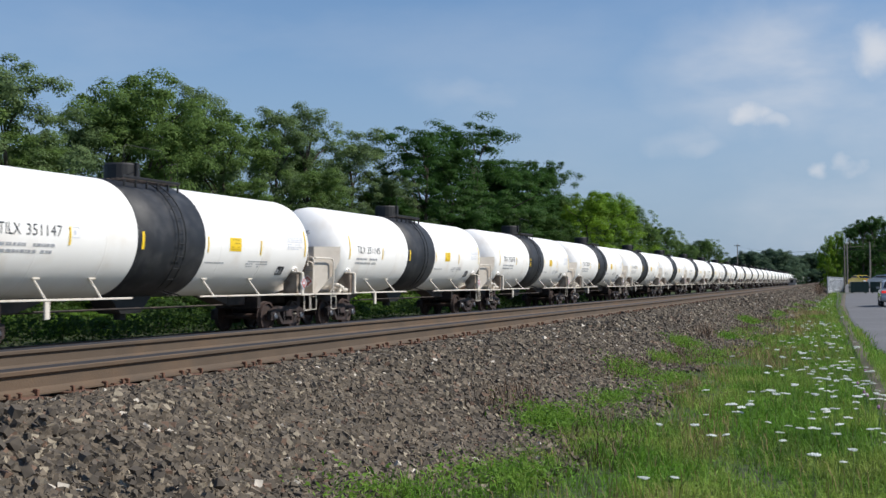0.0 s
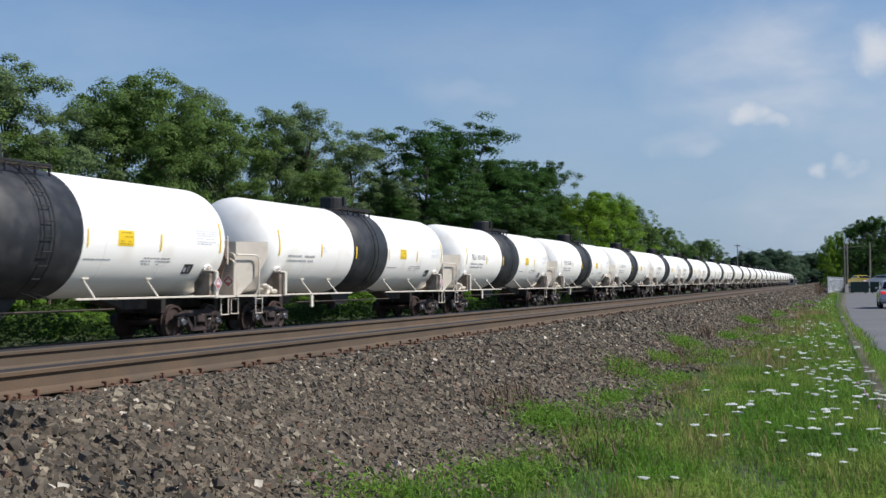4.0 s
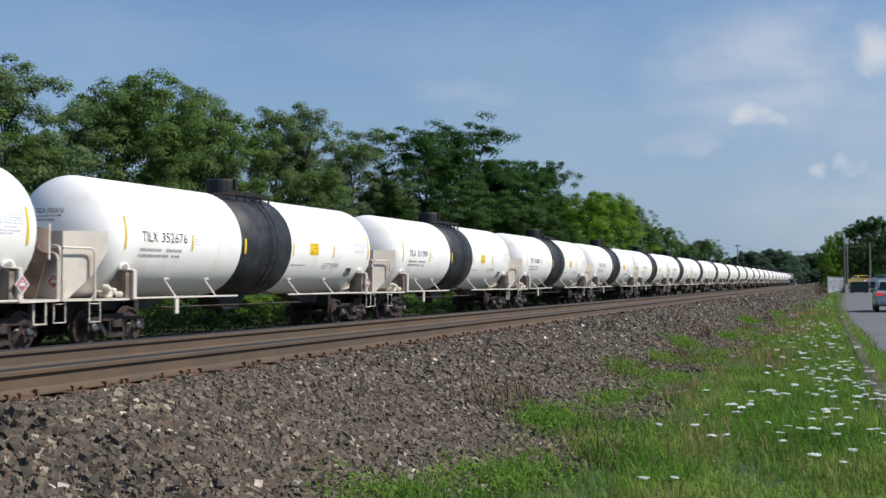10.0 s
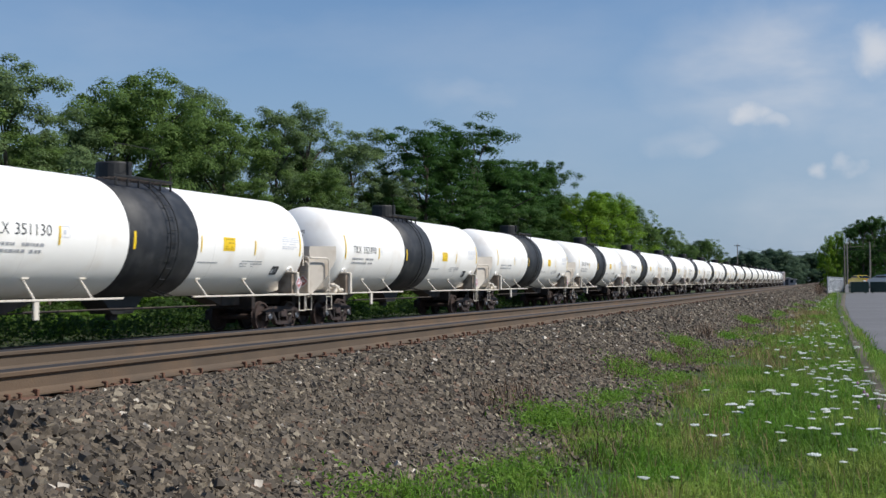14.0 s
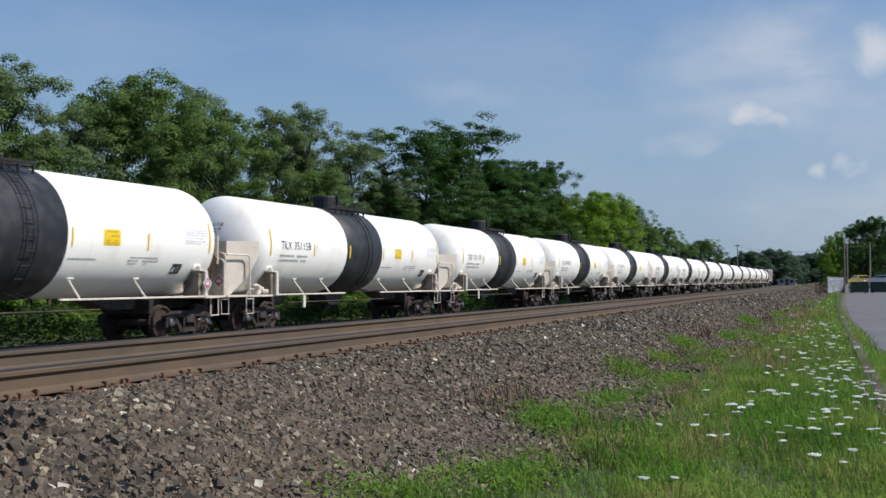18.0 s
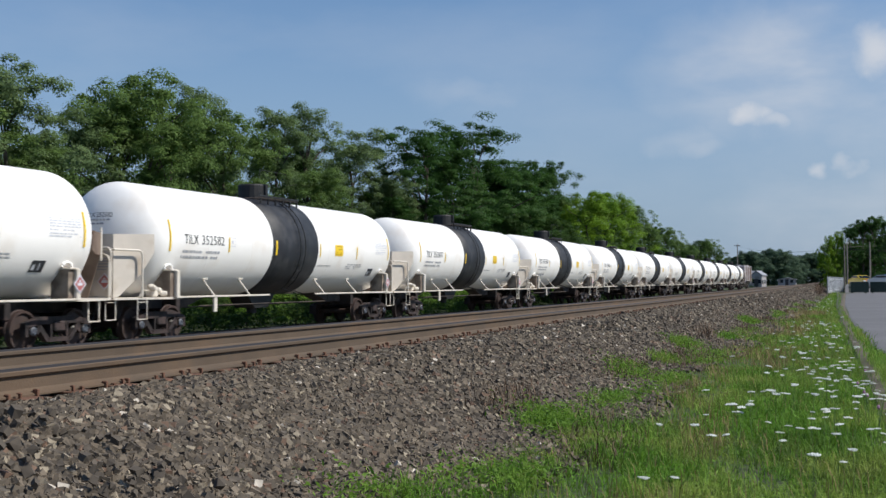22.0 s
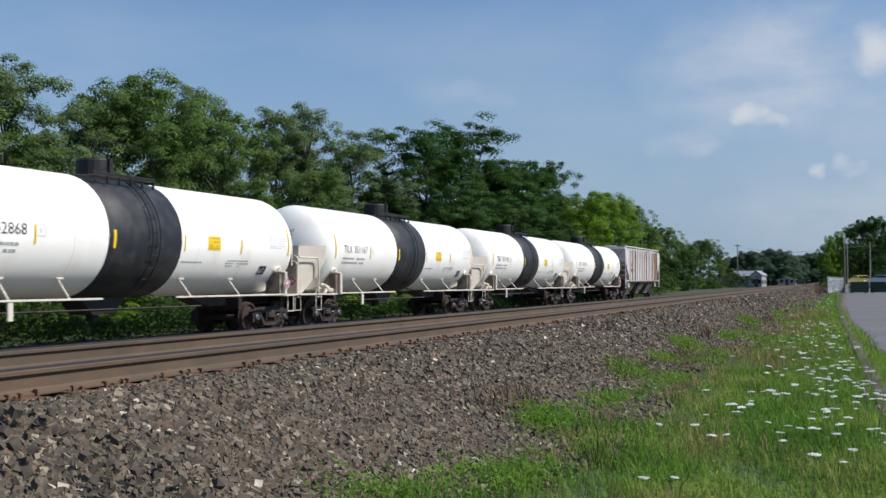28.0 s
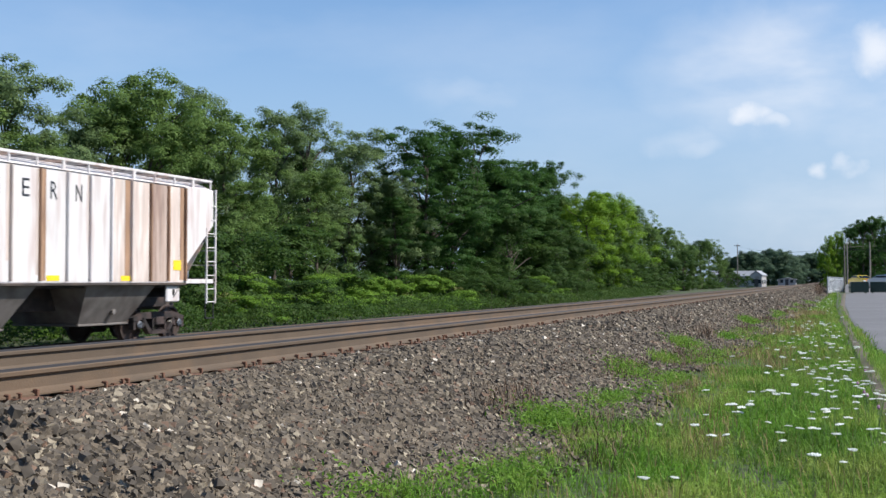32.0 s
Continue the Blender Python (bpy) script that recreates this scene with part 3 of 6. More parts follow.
    part("valve", revolve(bmesh.new(), ((0, 0.55), (0.16, 0.55), (0.16, 0.76), (0, 0.76)), None, 14), BLACK, out)
    for e in (-1, 1):
        def at(v):
            return MID_Y + e * v

        def span(a, b):
            return (min(at(a), at(b)), max(at(a), at(b)))
        bm = box(bmesh.new(), -0.30, 0.30, *span(4.6, 8.72), 0.82, 1.12, 0.02)
        prism(bm, ((at(4.6), 0.84), (at(4.6), 1.12), (at(3.5), 1.2), (at(3.5), 1.14)), "x", -0.28, 0.28)
        sill = part("stub_sill", bm, SILL, car, "dirty stub sill, darkened for the shade under the tank")
        bm = box(bmesh.new(), -0.11, 0.11, *span(8.7, 9.06), 0.76, 0.98, 0.02)
        box(bm, -0.19, 0.17, *span(8.86, 9.05), 0.72, 1.02, 0.03)
        part("coupler", bm, TRUCK, sill)
        part("air_hose", tube(bmesh.new(), ((0.3, at(8.72), 0.95), (0.34, at(8.9), 0.62), (0.30, at(9.0), 0.55)), 0.025, 6), BLACK, sill)
        # end platform, and the shield of three plates round the lower half of the head
        outline = ((-1.5, at(6.7)), (1.5, at(6.7)), (1.5, at(7.6)), (1.02, at(9.02)), (-1.02, at(9.02)), (-1.5, at(7.6)))
        part("end_platform", prism(bmesh.new(), outline, "z", 1.10, 1.15), CREAM, car, "cream end platform")
        low = 0.5 if e > 0 else 0.83
        bm = prism(bmesh.new(), ((-low, 1.16), (low, 1.16), (0.85, 2.2), (0.85, 2.74), (-0.85, 2.74), (-0.85, 2.2)), "y", *span(8.78, 8.80))
        sh = part("head_shield", bm, SHIELD if e < 0 else SHIELD_BROWN, car, "weathered grey steel head shield" if e < 0 else "dark brown steel head shield")
        for s in (-1, 1):
            a, b = Vector((s * 0.852, at(8.80), 0)), Vector((s * 1.37, at(7.80), 0))
            foot, knee = a.lerp(b, 0.12 if e < 0 else 0.0), a.lerp(b, 0.66)
            shape = [a + Vector((0, 0, 1.16 if e < 0 else 2.2)), foot + Vector((0, 0, 1.16 if e < 0 else 2.2)), knee + Vector((0, 0, 1.72 if e < 0 else 2.22)), b + Vector((0, 0, 2.3)), b + Vector((0, 0, 2.76)), a + Vector((0, 0, 2.74))]
            out = Vector((b.y - a.y, a.x - b.x, 0)).normalized() * 0.012
            bm = bmesh.new()
            near = [bm.verts.new(p + out) for p in shape]
            back = [bm.verts.new(p - out) for p in shape]
            bm.faces.new(near)
            bm.faces.new(back[::-1])
            for k in range(6):
                bm.faces.new((near[k], near[(k + 1) % 6], back[(k + 1) % 6], back[k]))
            bmesh.ops.recalc_face_normals(bm, faces=bm.faces[:])
            part("wing", bm, SHIELD if e < 0 else SHIELD_BROWN, sh, "slanting wing plate")
        if e < 0:
            part("plate_band", box(bmesh.new(), -0.85, 0.85, at(8.805), at(8.80), 2.2, 2.24), SHIELD, sh)
        else:
            part("corner_post", box(bmesh.new(), 0.83, 0.87, at(8.80), at(8.86), 2.06, 2.88, 0.008), CREAM, sh)
        for s in (-1, 1):
            # saddle on the shell with its upright
            bm = prism(bmesh.new(), ((s * 1.02, 1.16), (s * 1.50, 1.16), (s * 1.50, 1.82), (s * 1.24, 1.92), (s * 1.02, 1.55)), "y", at(7.03) - 0.24, at(7.03) + 0.0)
            sad = part("saddle", bm, SADDLE, car, "stained bolster saddle, browned for the shade below the tank")
            bm = box(bmesh.new(), s * 1.56 - 0.05, s * 1.56 + 0.05, at(7.03) - 0.07, at(7.03) + 0.07, 1.12, 1.84, 0.012)
            box(bm, min(s * 1.2, s * 1.56), max(s * 1.2, s * 1.56), at(7.03) - 0.26, at(7.03) + 0.07, 1.83, 1.87, 0.01)
            part("upright", bm, CREAM, sad, "cream upright")
            pts = [(s * 1.38, at(7.03) - 0.13 + 0.17 * math.cos(radians(b)), 1.88 + 0.12 * math.sin(radians(b))) for b in range(0, 181, 30)]
            part("lifting_lug", tube(bmesh.new(), pts, 0.03, 6), WHITE, sad)
            # handrails and steps, at the brake end only
            if e < 0:
                for x, y, b0, x0 in ((0.96, 9.03, 2.39, 0.25), (1.32, 8.22, 2.34, 0.25)):
                    q = Vector((s * x, at(y), 0))
                    corner = Vector((s * (0.98 if x > 1.2 else x0), at(8.90), b0 + 0.01))
                    turn = corner - q
                    turn.z = 0
                    turn = turn.normalized() * 0.14
                    pts = ([Vector((s * x0, at(8.90), b0 + 0.01))] if x > 1.2 else []) + [corner] + [q + turn + Vector((0, 0, b0 - 0.14)) - turn * math.sin(radians(a2)) + Vector((0, 0, 0.14 * math.cos(radians(a2)))) for a2 in range(0, 91, 18)] + [q + Vector((0, 0, 1.15))]
                    part("handrail", tube(bmesh.new(), pts, 0.027, 8), CREAM, car, "cream pipe handrail")
                    bm = bmesh.new()
                    for d in (-0.2, 0.2):
                        box(bm, q.x - 0.010, q.x + 0.010, q.y + d - 0.012, q.y + d + 0.012, 0.60, 1.12)
                    for z in (0.61, 1.04):
                        box(bm, q.x - 0.025, q.x + 0.025, q.y - 0.21, q.y + 0.21, z - 0.010, z + 0.010)
                    part("stirrup_step", bm, CREAM, car, "cream stirrup step")
            else:
                q = Vector((s * 1.0, at(8.95), 0))
                pts = [q + Vector((-s * 0.5, 0, 2.24)), q + Vector((-s * 0.14, 0, 2.22)), q + Vector((-s * 0.04, 0, 2.18)), q + Vector((0, 0, 2.08)), q + Vector((0, 0, 1.15))]
                part("handrail", tube(bmesh.new(), pts, 0.027, 8), CREAM, car, "cream pipe handrail")
                bm = bmesh.new()
                for d in (-0.2, 0.2):
                    box(bm, s * 1.2 - 0.012, s * 1.2 + 0.012, at(8.1) + d - 0.02, at(8.1) + d + 0.02, 0.60, 1.12)
                box(bm, s * 1.2 - 0.03, s * 1.2 + 0.03, at(8.1) - 0.22, at(8.1) + 0.22, 0.595, 0.625)
                part("stirrup_step", bm, CREAM, car, "cream stirrup step")
            inner, outer = (-1.68, -6.6) if e < 0 else (1.38, 7.35)
            bm = box(bmesh.new(), s * 1.56 - 0.03, s * 1.56 + 0.03, min(inner, outer), max(inner, outer), 1.125, 1.175, 0.008)
            rl = part("side_rail", bm, CREAM, car, "cream side rail")
            for y in ((-2.85, -4.81) if e < 0 else (2.1, 4.65)):
                bm = tube(bmesh.new(), ((s * 1.05, y + 0.2, 1.62), (s * 1.56, y, 1.15)), 0.028, 6)
                box(bm, s * 1.12 - 0.10, s * 1.12 + 0.02, y + 0.08, y + 0.32, 1.60, 1.67, 0.01)
                part("brace", bm, CREAM, rl)
            if e < 0:
                part("hanger", box(bmesh.new(), s * 1.54 - 0.03, s * 1.54 + 0.03, -4.83, -4.67, 0.72, 1.14, 0.01), CREAM, rl)
        truck(car, at(7.03))
    # brake gear on the end platform
    bm = box(bmesh.new(), 1.06, 1.3, -7.36, -7.08, 1.16, 1.34, 0.04)
    for k, (x, y, z, r) in enumerate(((1.3, -7.34, 1.38, 0.075), (1.26, -7.08, 1.32, 0.085), (1.34, -6.94, 1.25, 0.07), (1.16, -7.22, 1.42, 0.07))):
        revolve(bm, ((0, 0.10), (r * 0.7, 0.09), (r, 0.06), (r, -0.06), (r * 0.7, -0.09), (0, -0.10)), pose(x, y, z, 0, 90, 20 * k), 12)
    tube(bm, ((1.2, -7.3, 1.3), (1.2, -7.62, 1.34), (1.12, -7.7, 1.16)), 0.022, 6)
    tube(bm, ((1.22, -7.0, 1.24), (1.24, -6.7, 1.26), (1.2, -6.62, 1.16)), 0.022, 6)
    part("brake_valve", bm, CREAM, car, "cream brake valve")
    bm = revolve(bmesh.new(), ((0, 0.5), (0.22, 0.46), (0.26, 0.3), (0.26, -0.3), (0.22, -0.46), (0, -0.5)), pose(-0.6, -4.4, 0.92) @ ALONG_Y, 16)
    part("air_reservoir", bm, BLACK, car)
    bm = bmesh.new()
    for y0, y1 in ((-4.0, 4.2),):
        tube(bm, ((0.55, y0, 0.86), (0.55, y1, 0.86)), 0.022, 6)
        tube(bm, ((-0.4, y0, 0.80), (-0.4, y1, 0.80)), 0.022, 6)
    part("brake_pipe", bm, SILL, car)
    for e in (-1, 1):
        y = MID_Y + e * 7.03
        bm = tube(bmesh.new(), ((-0.6, y + 0.35, 0.62), (0.6, y + 0.35, 0.62)), 0.05, 6)
        tube(bm, ((-0.6, y - 0.35, 0.62), (0.6, y - 0.35, 0.62)), 0.05, 6)
        tube(bm, ((0.1, y - 1.9, 0.74), (0.1, y + 1.9, 0.74)), 0.035, 6)
        box(bm, -0.75, 0.75, y + e * 1.35 - 0.12, y + e * 1.35 + 0.12, 0.62, 1.08, 0.02)
        box(bm, -0.75, 0.75, y - e * 1.3 - 0.1, y - e * 1.3 + 0.1, 0.7, 1.08, 0.02)
        part("brake_rigging", bm, TRUCK, car, "dark brake rigging")
    # markings on the side
    for y, z0, z1, w in ((-6.95, 2.35, 3.17, 0.07), (-3.99, 2.38, 2.80, 0.06), (-1.21, 2.36, 2.80, 0.10), (1.86, 2.36, 2.80, 0.05), (4.80, 2.34, 2.76, 0.06), (7.67, 2.35, 3.17, 0.07)):
        part("reflector_strip", decal(bmesh.new(), y, y + w, z0, z1, 0.018), YELLOW, tank, "yellow reflective strip")
    pan = part("notice_panel", decal(bmesh.new(), 3.03, 3.67, 2.42, 2.80, 0.007), YELLOW, tank, "yellow notice panel")
    bm = bmesh.new()
    for z, y0, y1 in ((2.73, 3.08, 3.46), (2.63, 3.03, 3.51), (2.52, 3.05, 3.49), (2.46, 3.03, 3.51)):
        bars(bm, y0 + 0.08, y1 + 0.08, z, 0.03, int(z * 100))
    for v in bm.verts:
        v.co.x += 0.003
    tagged(part("notice_line", bm, material("notice_ink", (0.45, 0.28, 0.02), 0.5), pan), kind="stuff")
    bm = bmesh.new()
    for k, z in enumerate((2.96, 2.90, 2.84, 2.78, 2.70, 2.62, 2.56)):
        bars(bm, 6.5, 7.58, z, 0.03, 40 + k, 0.95)
    tagged(part("data_table", bm, PALE, tank, "pale printed table"), kind="stuff")
    bm = bmesh.new()
    for k, (y0, y1, z) in enumerate(((1.85, 2.85, 2.05), (4.2, 5.35, 2.12), (4.1, 5.4, 2.04), (4.15, 5.1, 1.96))):
        bars(bm, y0, y1, z, 0.035, 60 + k)
    bars(bm, -6.3, -4.45, 2.32, 0.07, 71, 0.9)
    bars(bm, -6.35, -4.5, 2.17, 0.07, 72, 0.9)
    tagged(part("small_print", bm, LETTER_GREY, tank, "small grey printing"), kind="stuff")
    plac = part("black_plate", decal(bmesh.new(), 6.13, 6.56, 1.70, 2.0, 0.007), LETTER, tank, "black square plate")
    bm = decal(bmesh.new(), 6.18, 6.27, 1.76, 1.90, 0.011, 1)
    decal(bm, 6.38, 6.41, 1.76, 1.94, 0.011, 1)
    decal(bm, 6.2, 6.48, 1.65, 1.68, 0.008, 1)
    part("plate_figure", bm, PALE, plac)
    bm = bmesh.new()
    for y0, y1, z0, z1 in ((-3.95, -3.62, 2.55, 2.565), (-3.95, -3.62, 2.79, 2.805), (-3.95, -3.935, 2.55, 2.8), (-3.635, -3.62, 2.55, 2.8), (-3.83, -3.74, 2.62, 2.72)):
        decal(bm, y0, y1, z0, z1, slices=1)
    part("outlined_square", bm, PALE, tank)
    # warning diamonds
    for x, y, z, tilt in ((1.62, 7.42, 1.50, 0), (0.62, -8.415, 1.56, -90)):
        bm = bmesh.new()
        prism(bm, ((-0.22, 0), (0, 0.22), (0.22, 0), (0, -0.22)), "x", 0.0, 0.006)
        d = part("warning_placard", bm, PALE, car, "diamond warning placard")
        d.matrix_basis = pose(x, y - (0.02 if tilt else 0), z, 0, 0, tilt)
        bm = prism(bmesh.new(), ((-0.175, 0), (0, 0.175), (0.175, 0), (0, -0.175)), "x", 0.006, 0.009)
        part("red_field", bm, RED, d)
        bm = box(bmesh.new(), 0.009, 0.011, -0.085, 0.085, -0.035, 0.035)
        box(bm, 0.009, 0.011, -0.03, 0.03, 0.05, 0.09)
        part("figure_bar", bm, PALE, d)
    bm = bmesh.new()
    rnd = random.Random(9)
    for k in range(5):
        box(bm, 0.38, 0.38 + rnd.uniform(0.3, 0.45), -8.432, -8.428, 2.12 - 0.07 * k, 2.15 - 0.07 * k)
    part("shield_print", bm, LETTER_GREY, car)
    return car


def number(car, text):
    """The reporting mark and number on the side and, smaller, on the near end of the tank."""
    mark, digits = text.split()
    for word, name, y0, width in ((mark, "reporting_mark", -6.25, 0.68), (digits, "car_number", -5.39, 1.16)):
        bm = letters(word, 0.25, width, -0.004)
        for z in (0.05, 0.10, 0.15, 0.20):
            bmesh.ops.bisect_plane(bm, geom=bm.verts[:] + bm.edges[:] + bm.faces[:], plane_co=(0, z, 0), plane_no=(0, 1, 0))
        for v in bm.verts:
            v.co = on_tank(y0 + v.co.x, MID_Z - 0.10 + v.co.y, 0.008)
        part(name, bm, LETTER, car, "black lettering " + word)
    bm = letters(text, 0.12, 0.85, 0.0)
    bmesh.ops.subdivide_edges(bm, edges=[e for e in bm.edges if e.calc_length() > 0.08], cuts=1)
    for v in bm.verts:
        x, z = -0.5 + v.co.x, 0.55 + v.co.y
        v.co = Vector((x, MID_Y - (7.45 + 0.76 * math.sqrt(max(0.0, 1 - (x * x + z * z) / R ** 2))) - 0.012, MID_Z + z))
    part("end_number", bm, LETTER, car)
    bm = bmesh.new()
    r2 = random.Random(len(car.children))
    for row, wide in ((0.46, 0.8), (0.36, 0.62)):
        x = -0.48
        while x < wide - 0.5:
            w = r2.uniform(0.05, 0.13)
            y = MID_Y - (7.45 + 0.76 * math.sqrt(1 - (x * x + row * row) / R ** 2)) - 0.03
            box(bm, x, x + w, y, y + 0.02, MID_Z + row, MID_Z + row + 0.045)
            x += w + r2.uniform(0.02, 0.05)
    tagged(part("end_print", bm, LETTER_GREY, car, "small grey printing"), kind="stuff")


def hopper_car():
    car = thing("hopper_car", "pale grey covered hopper car with rust streaks", "hopper car")
    half, wide = 8.41, 1.58
    # body: side sheets are tall, ends slope inwards below
    sheet_ends = half - 1.38
    bm = prism(bmesh.new(), ((-half, 4.05), (half, 4.05), (half, 3.05), (sheet_ends, 1.98), (sheet_ends, 1.52), (-sheet_ends, 1.52), (-sheet_ends, 1.98), (-half, 3.05)), "x", -wide + 0.04, wide - 0.04)
    body = part("body", bm, HOPPER, car, "pale grey painted hopper body")
    bm = bmesh.new()
    prism(bm, ((-wide, 4.05), (wide, 4.05), (1.0, 4.28), (-1.0, 4.28)), "y", -half, half)
    part("roof", bm, HOPPER, car)
    rnd = random.Random(21)
    posts = (-7.01, -6.30, -5.54, -4.76, -3.97, -3.14, -2.28, -1.40, -0.46, 0.48, 1.39, 2.29, 3.10, 3.89, 4.69, 5.49, 6.27, 7.05)
    rusty = {2: RUST, 4: RUST, 8: RUST_PALE, 9: RUST_PALE, 10: RUST, 14: RUST_PALE, 15: RUST, 16: RUST, 17: RUST}
    for i in range(18):
        y = posts[i]
        bm = box(bmesh.new(), wide - 0.05, wide + 0.045, y - 0.026, y + 0.026, 1.57, 4.02, 0.01)
        part("side_post", bm, rusty.get(i, HOPPER), body)
        bm = box(bmesh.new(), -wide - 0.03, -wide + 0.05, y - 0.055, y + 0.055, 1.52, 4.02, 0.02)
        part("side_post", bm, HOPPER, body)
    for i in range(17):
        y, step = (posts[i] + posts[i + 1]) / 2, posts[i + 1] - posts[i]
        bm = box(bmesh.new(), wide - 0.045, wide - 0.03, y - step / 2 + 0.044, y + step / 2 - 0.044, 1.55, 4.03)
        part("side_panel", bm, RUST_BROWN if i == 15 else RUST_PALE if i in (13, 14, 16) else HOPPER, body)
        # rust that has run down beside a post: side of the panel, width, foot
        for k, side, w, z in ((1, 1, 0.05, 1.6), (2, -1, 0.13, 1.7), (3, 1, 0.17, 1.58), (4, -1, 0.22, 1.58), (8, 1, 0.09, 2.0), (9, 1, 0.07, 1.7), (10, -1, 0.15, 1.58), (13, 1, 0.2, 1.6), (16, 1, 0.18, 1.6), (5, 1, 0.05, 3.1), (7, -1, 0.05, 2.9), (11, 1, 0.05, 2.6)):
            if k == i:
                edge = y + side * (step / 2 - 0.045)
                part("rust_streak", box(bmesh.new(), wide - 0.03, wide - 0.026, min(edge, edge - side * w), max(edge, edge - side * w), z, 4.02), RUST if w > 0.1 else RUST_PALE, body, "brown rust streak")
    for e in (-1, 1):
        for s in (-1, 1):
            bm = prism(bmesh.new(), ((e * sheet_ends, 4.05), (e * half, 4.05), (e * half, 3.1), (e * (sheet_ends + 0.05), 1.98), (e * sheet_ends, 1.98)), "x", min(s * (wide - 0.035), s * wide), max(s * (wide - 0.035), s * wide))
            part("corner_panel", bm, HOPPER, body)
        bm = prism(bmesh.new(), ((e * half, 3.0), (e * (half + 0.02), 3.0), (e * (sheet_ends - 0.4), 1.15), (e * (sheet_ends - 0.43), 1.15)), "x", -wide + 0.06, wide - 0.06)
        part("slope_sheet", bm, ENDGREY, car, "grey sloping end sheet")
        # Cover over the body's pale end, grey in place of shade.
        part("end_sheet", box(bmesh.new(), -wide + 0.045, wide - 0.045, min(e * half, e * (half + 0.012)), max(e * half, e * (half + 0.012)), 3.06, 4.04), ENDSHEET, body, "stained end sheet, greyed for the shade on the end")
        # end sill, ladder, posts
        bm = box(bmesh.new(), -wide, wide, min(e * half, e * (half + 0.14)), max(e * half, e * (half + 0.14)), 1.48, 1.66, 0.015)
        box(bm, -0.28, 0.28, min(e * 5.6, e * 8.5), max(e * 5.6, e * 8.5), 0.80, 1.10, 0.02)
        part("end_sill", bm, SILL, car, "dark end sill")
        bm = box(bmesh.new(), -0.11, 0.11, min(e * 8.45, e * 8.72), max(e * 8.45, e * 8.72), 0.76, 0.98, 0.02)
        part("coupler", bm, TRUCK, car)
        for s in (-1, 1):
            bm = box(bmesh.new(), min(s * 1.42, s * 1.5), max(s * 1.42, s * 1.5), e * 6.62 - 0.30, e * 6.62 + 0.30, 1.02, 1.455, 0.03)
            jack = part("jacking_pad", bm, HOPPER, car, "white plate with a dark slot")
            part("slot", box(bmesh.new(), min(s * 1.495, s * 1.504), max(s * 1.495, s * 1.504), e * 6.62 - 0.05, e * 6.62 + 0.05, 1.2, 1.36, 0.002), BLACK, jack)
            for y in (half + 0.12, half - 0.33):
                bm = box(bmesh.new(), s * (wide + 0.0) - 0.025, s * (wide + 0.0) + 0.025, e * y - 0.025, e * y + 0.025, 0.95, 4.08 if y > half else 3.02, 0.006)
                part("ladder_post", bm, HOPPER, car)
            for z in (1.0, 1.35, 1.72, 2.1, 2.48, 2.86, 3.24, 3.62):
                y0 = half - 0.33 if z < 3.0 else half - 0.1
                bm = tube(bmesh.new(), ((s * wide, e * y0, z), (s * wide, e * (half + 0.12), z)), 0.016, 6)
                part("rung", bm, HOPPER, car)
            bm = bmesh.new()
            for d in (-0.2, 0.2):
                box(bm, s * 1.5 - 0.012, s * 1.5 + 0.012, e * (half - 0.05) + d - 0.02, e * (half - 0.05) + d + 0.02, 0.55, 1.0)
            box(bm, s * 1.5 - 0.03, s * 1.5 + 0.03, e * (half - 0.05) - 0.22, e * (half - 0.05) + 0.22, 0.54, 0.57)
            part("stirrup_step", bm, BLACK, car)
            part("end_post", box(bmesh.new(), s * 0.75 - 0.04, s * 0.75 + 0.04, min(e * (half - 0.05), e * (half + 0.05)), max(e * (half - 0.05), e * (half + 0.05)), 1.6, 3.75, 0.01), HOPPER, car)
        for z in (2.0, 2.4, 2.8, 3.2):
            part("rung", tube(bmesh.new(), ((0.4, e * (half + 0.07), z), (wide, e * (half + 0.07), z)), 0.016, 6), HOPPER, car)
    # side sill and yellow marks
    for s in (-1, 1):
        bm = box(bmesh.new(), min(s * 1.45, s * (wide + 0.02)), max(s * 1.45, s * (wide + 0.02)), -sheet_ends - 0.05, sheet_ends + 0.05, 1.46, 1.53, 0.012)
        part("side_sill", bm, SILL, car, "dark side sill")
        for e in (-1, 1):
            part("corner_sill", box(bmesh.new(), min(s * (wide - 0.06), s * wide), max(s * (wide - 0.06), s * wide), min(e * (sheet_ends + 0.06), e * (half + 0.12)), max(e * (sheet_ends + 0.06), e * (half + 0.12)), 1.5, 1.62, 0.01), HOPPER, car)
    for y, z, h in ((-6.72, 1.62, 0.24), (-1.92, 1.575, 0.12), (1.62, 1.575, 0.12), (4.3, 1.575, 0.12), (6.52, 1.85, 0.26)):
        part("reflector", box(bmesh.new(), wide - 0.03, wide - 0.022, y, y + 0.42 if h < 0.2 else y + 0.36, z, z + h), YELLOW, body, "yellow reflector")
    # three pairs of bays between the trucks
    for y in (-4.5, 0.0, 4.45):
        bm = prism(bmesh.new(), ((y - 1.36, 1.46), (y + 1.36, 1.46), (y + 0.95, 0.55), (y - 0.95, 0.55)), "x", -1.5, 1.5)
        for v in bm.verts:
            if v.co.z < 1:
                v.co.x *= 0.62
        bay = part("discharge_bay", bm, BAY, car, "dark grey discharge bay")
        part("gate", box(bmesh.new(), -0.96, 0.96, y - 0.98, y + 0.98, 0.49, 0.545, 0.01), BAY, bay)
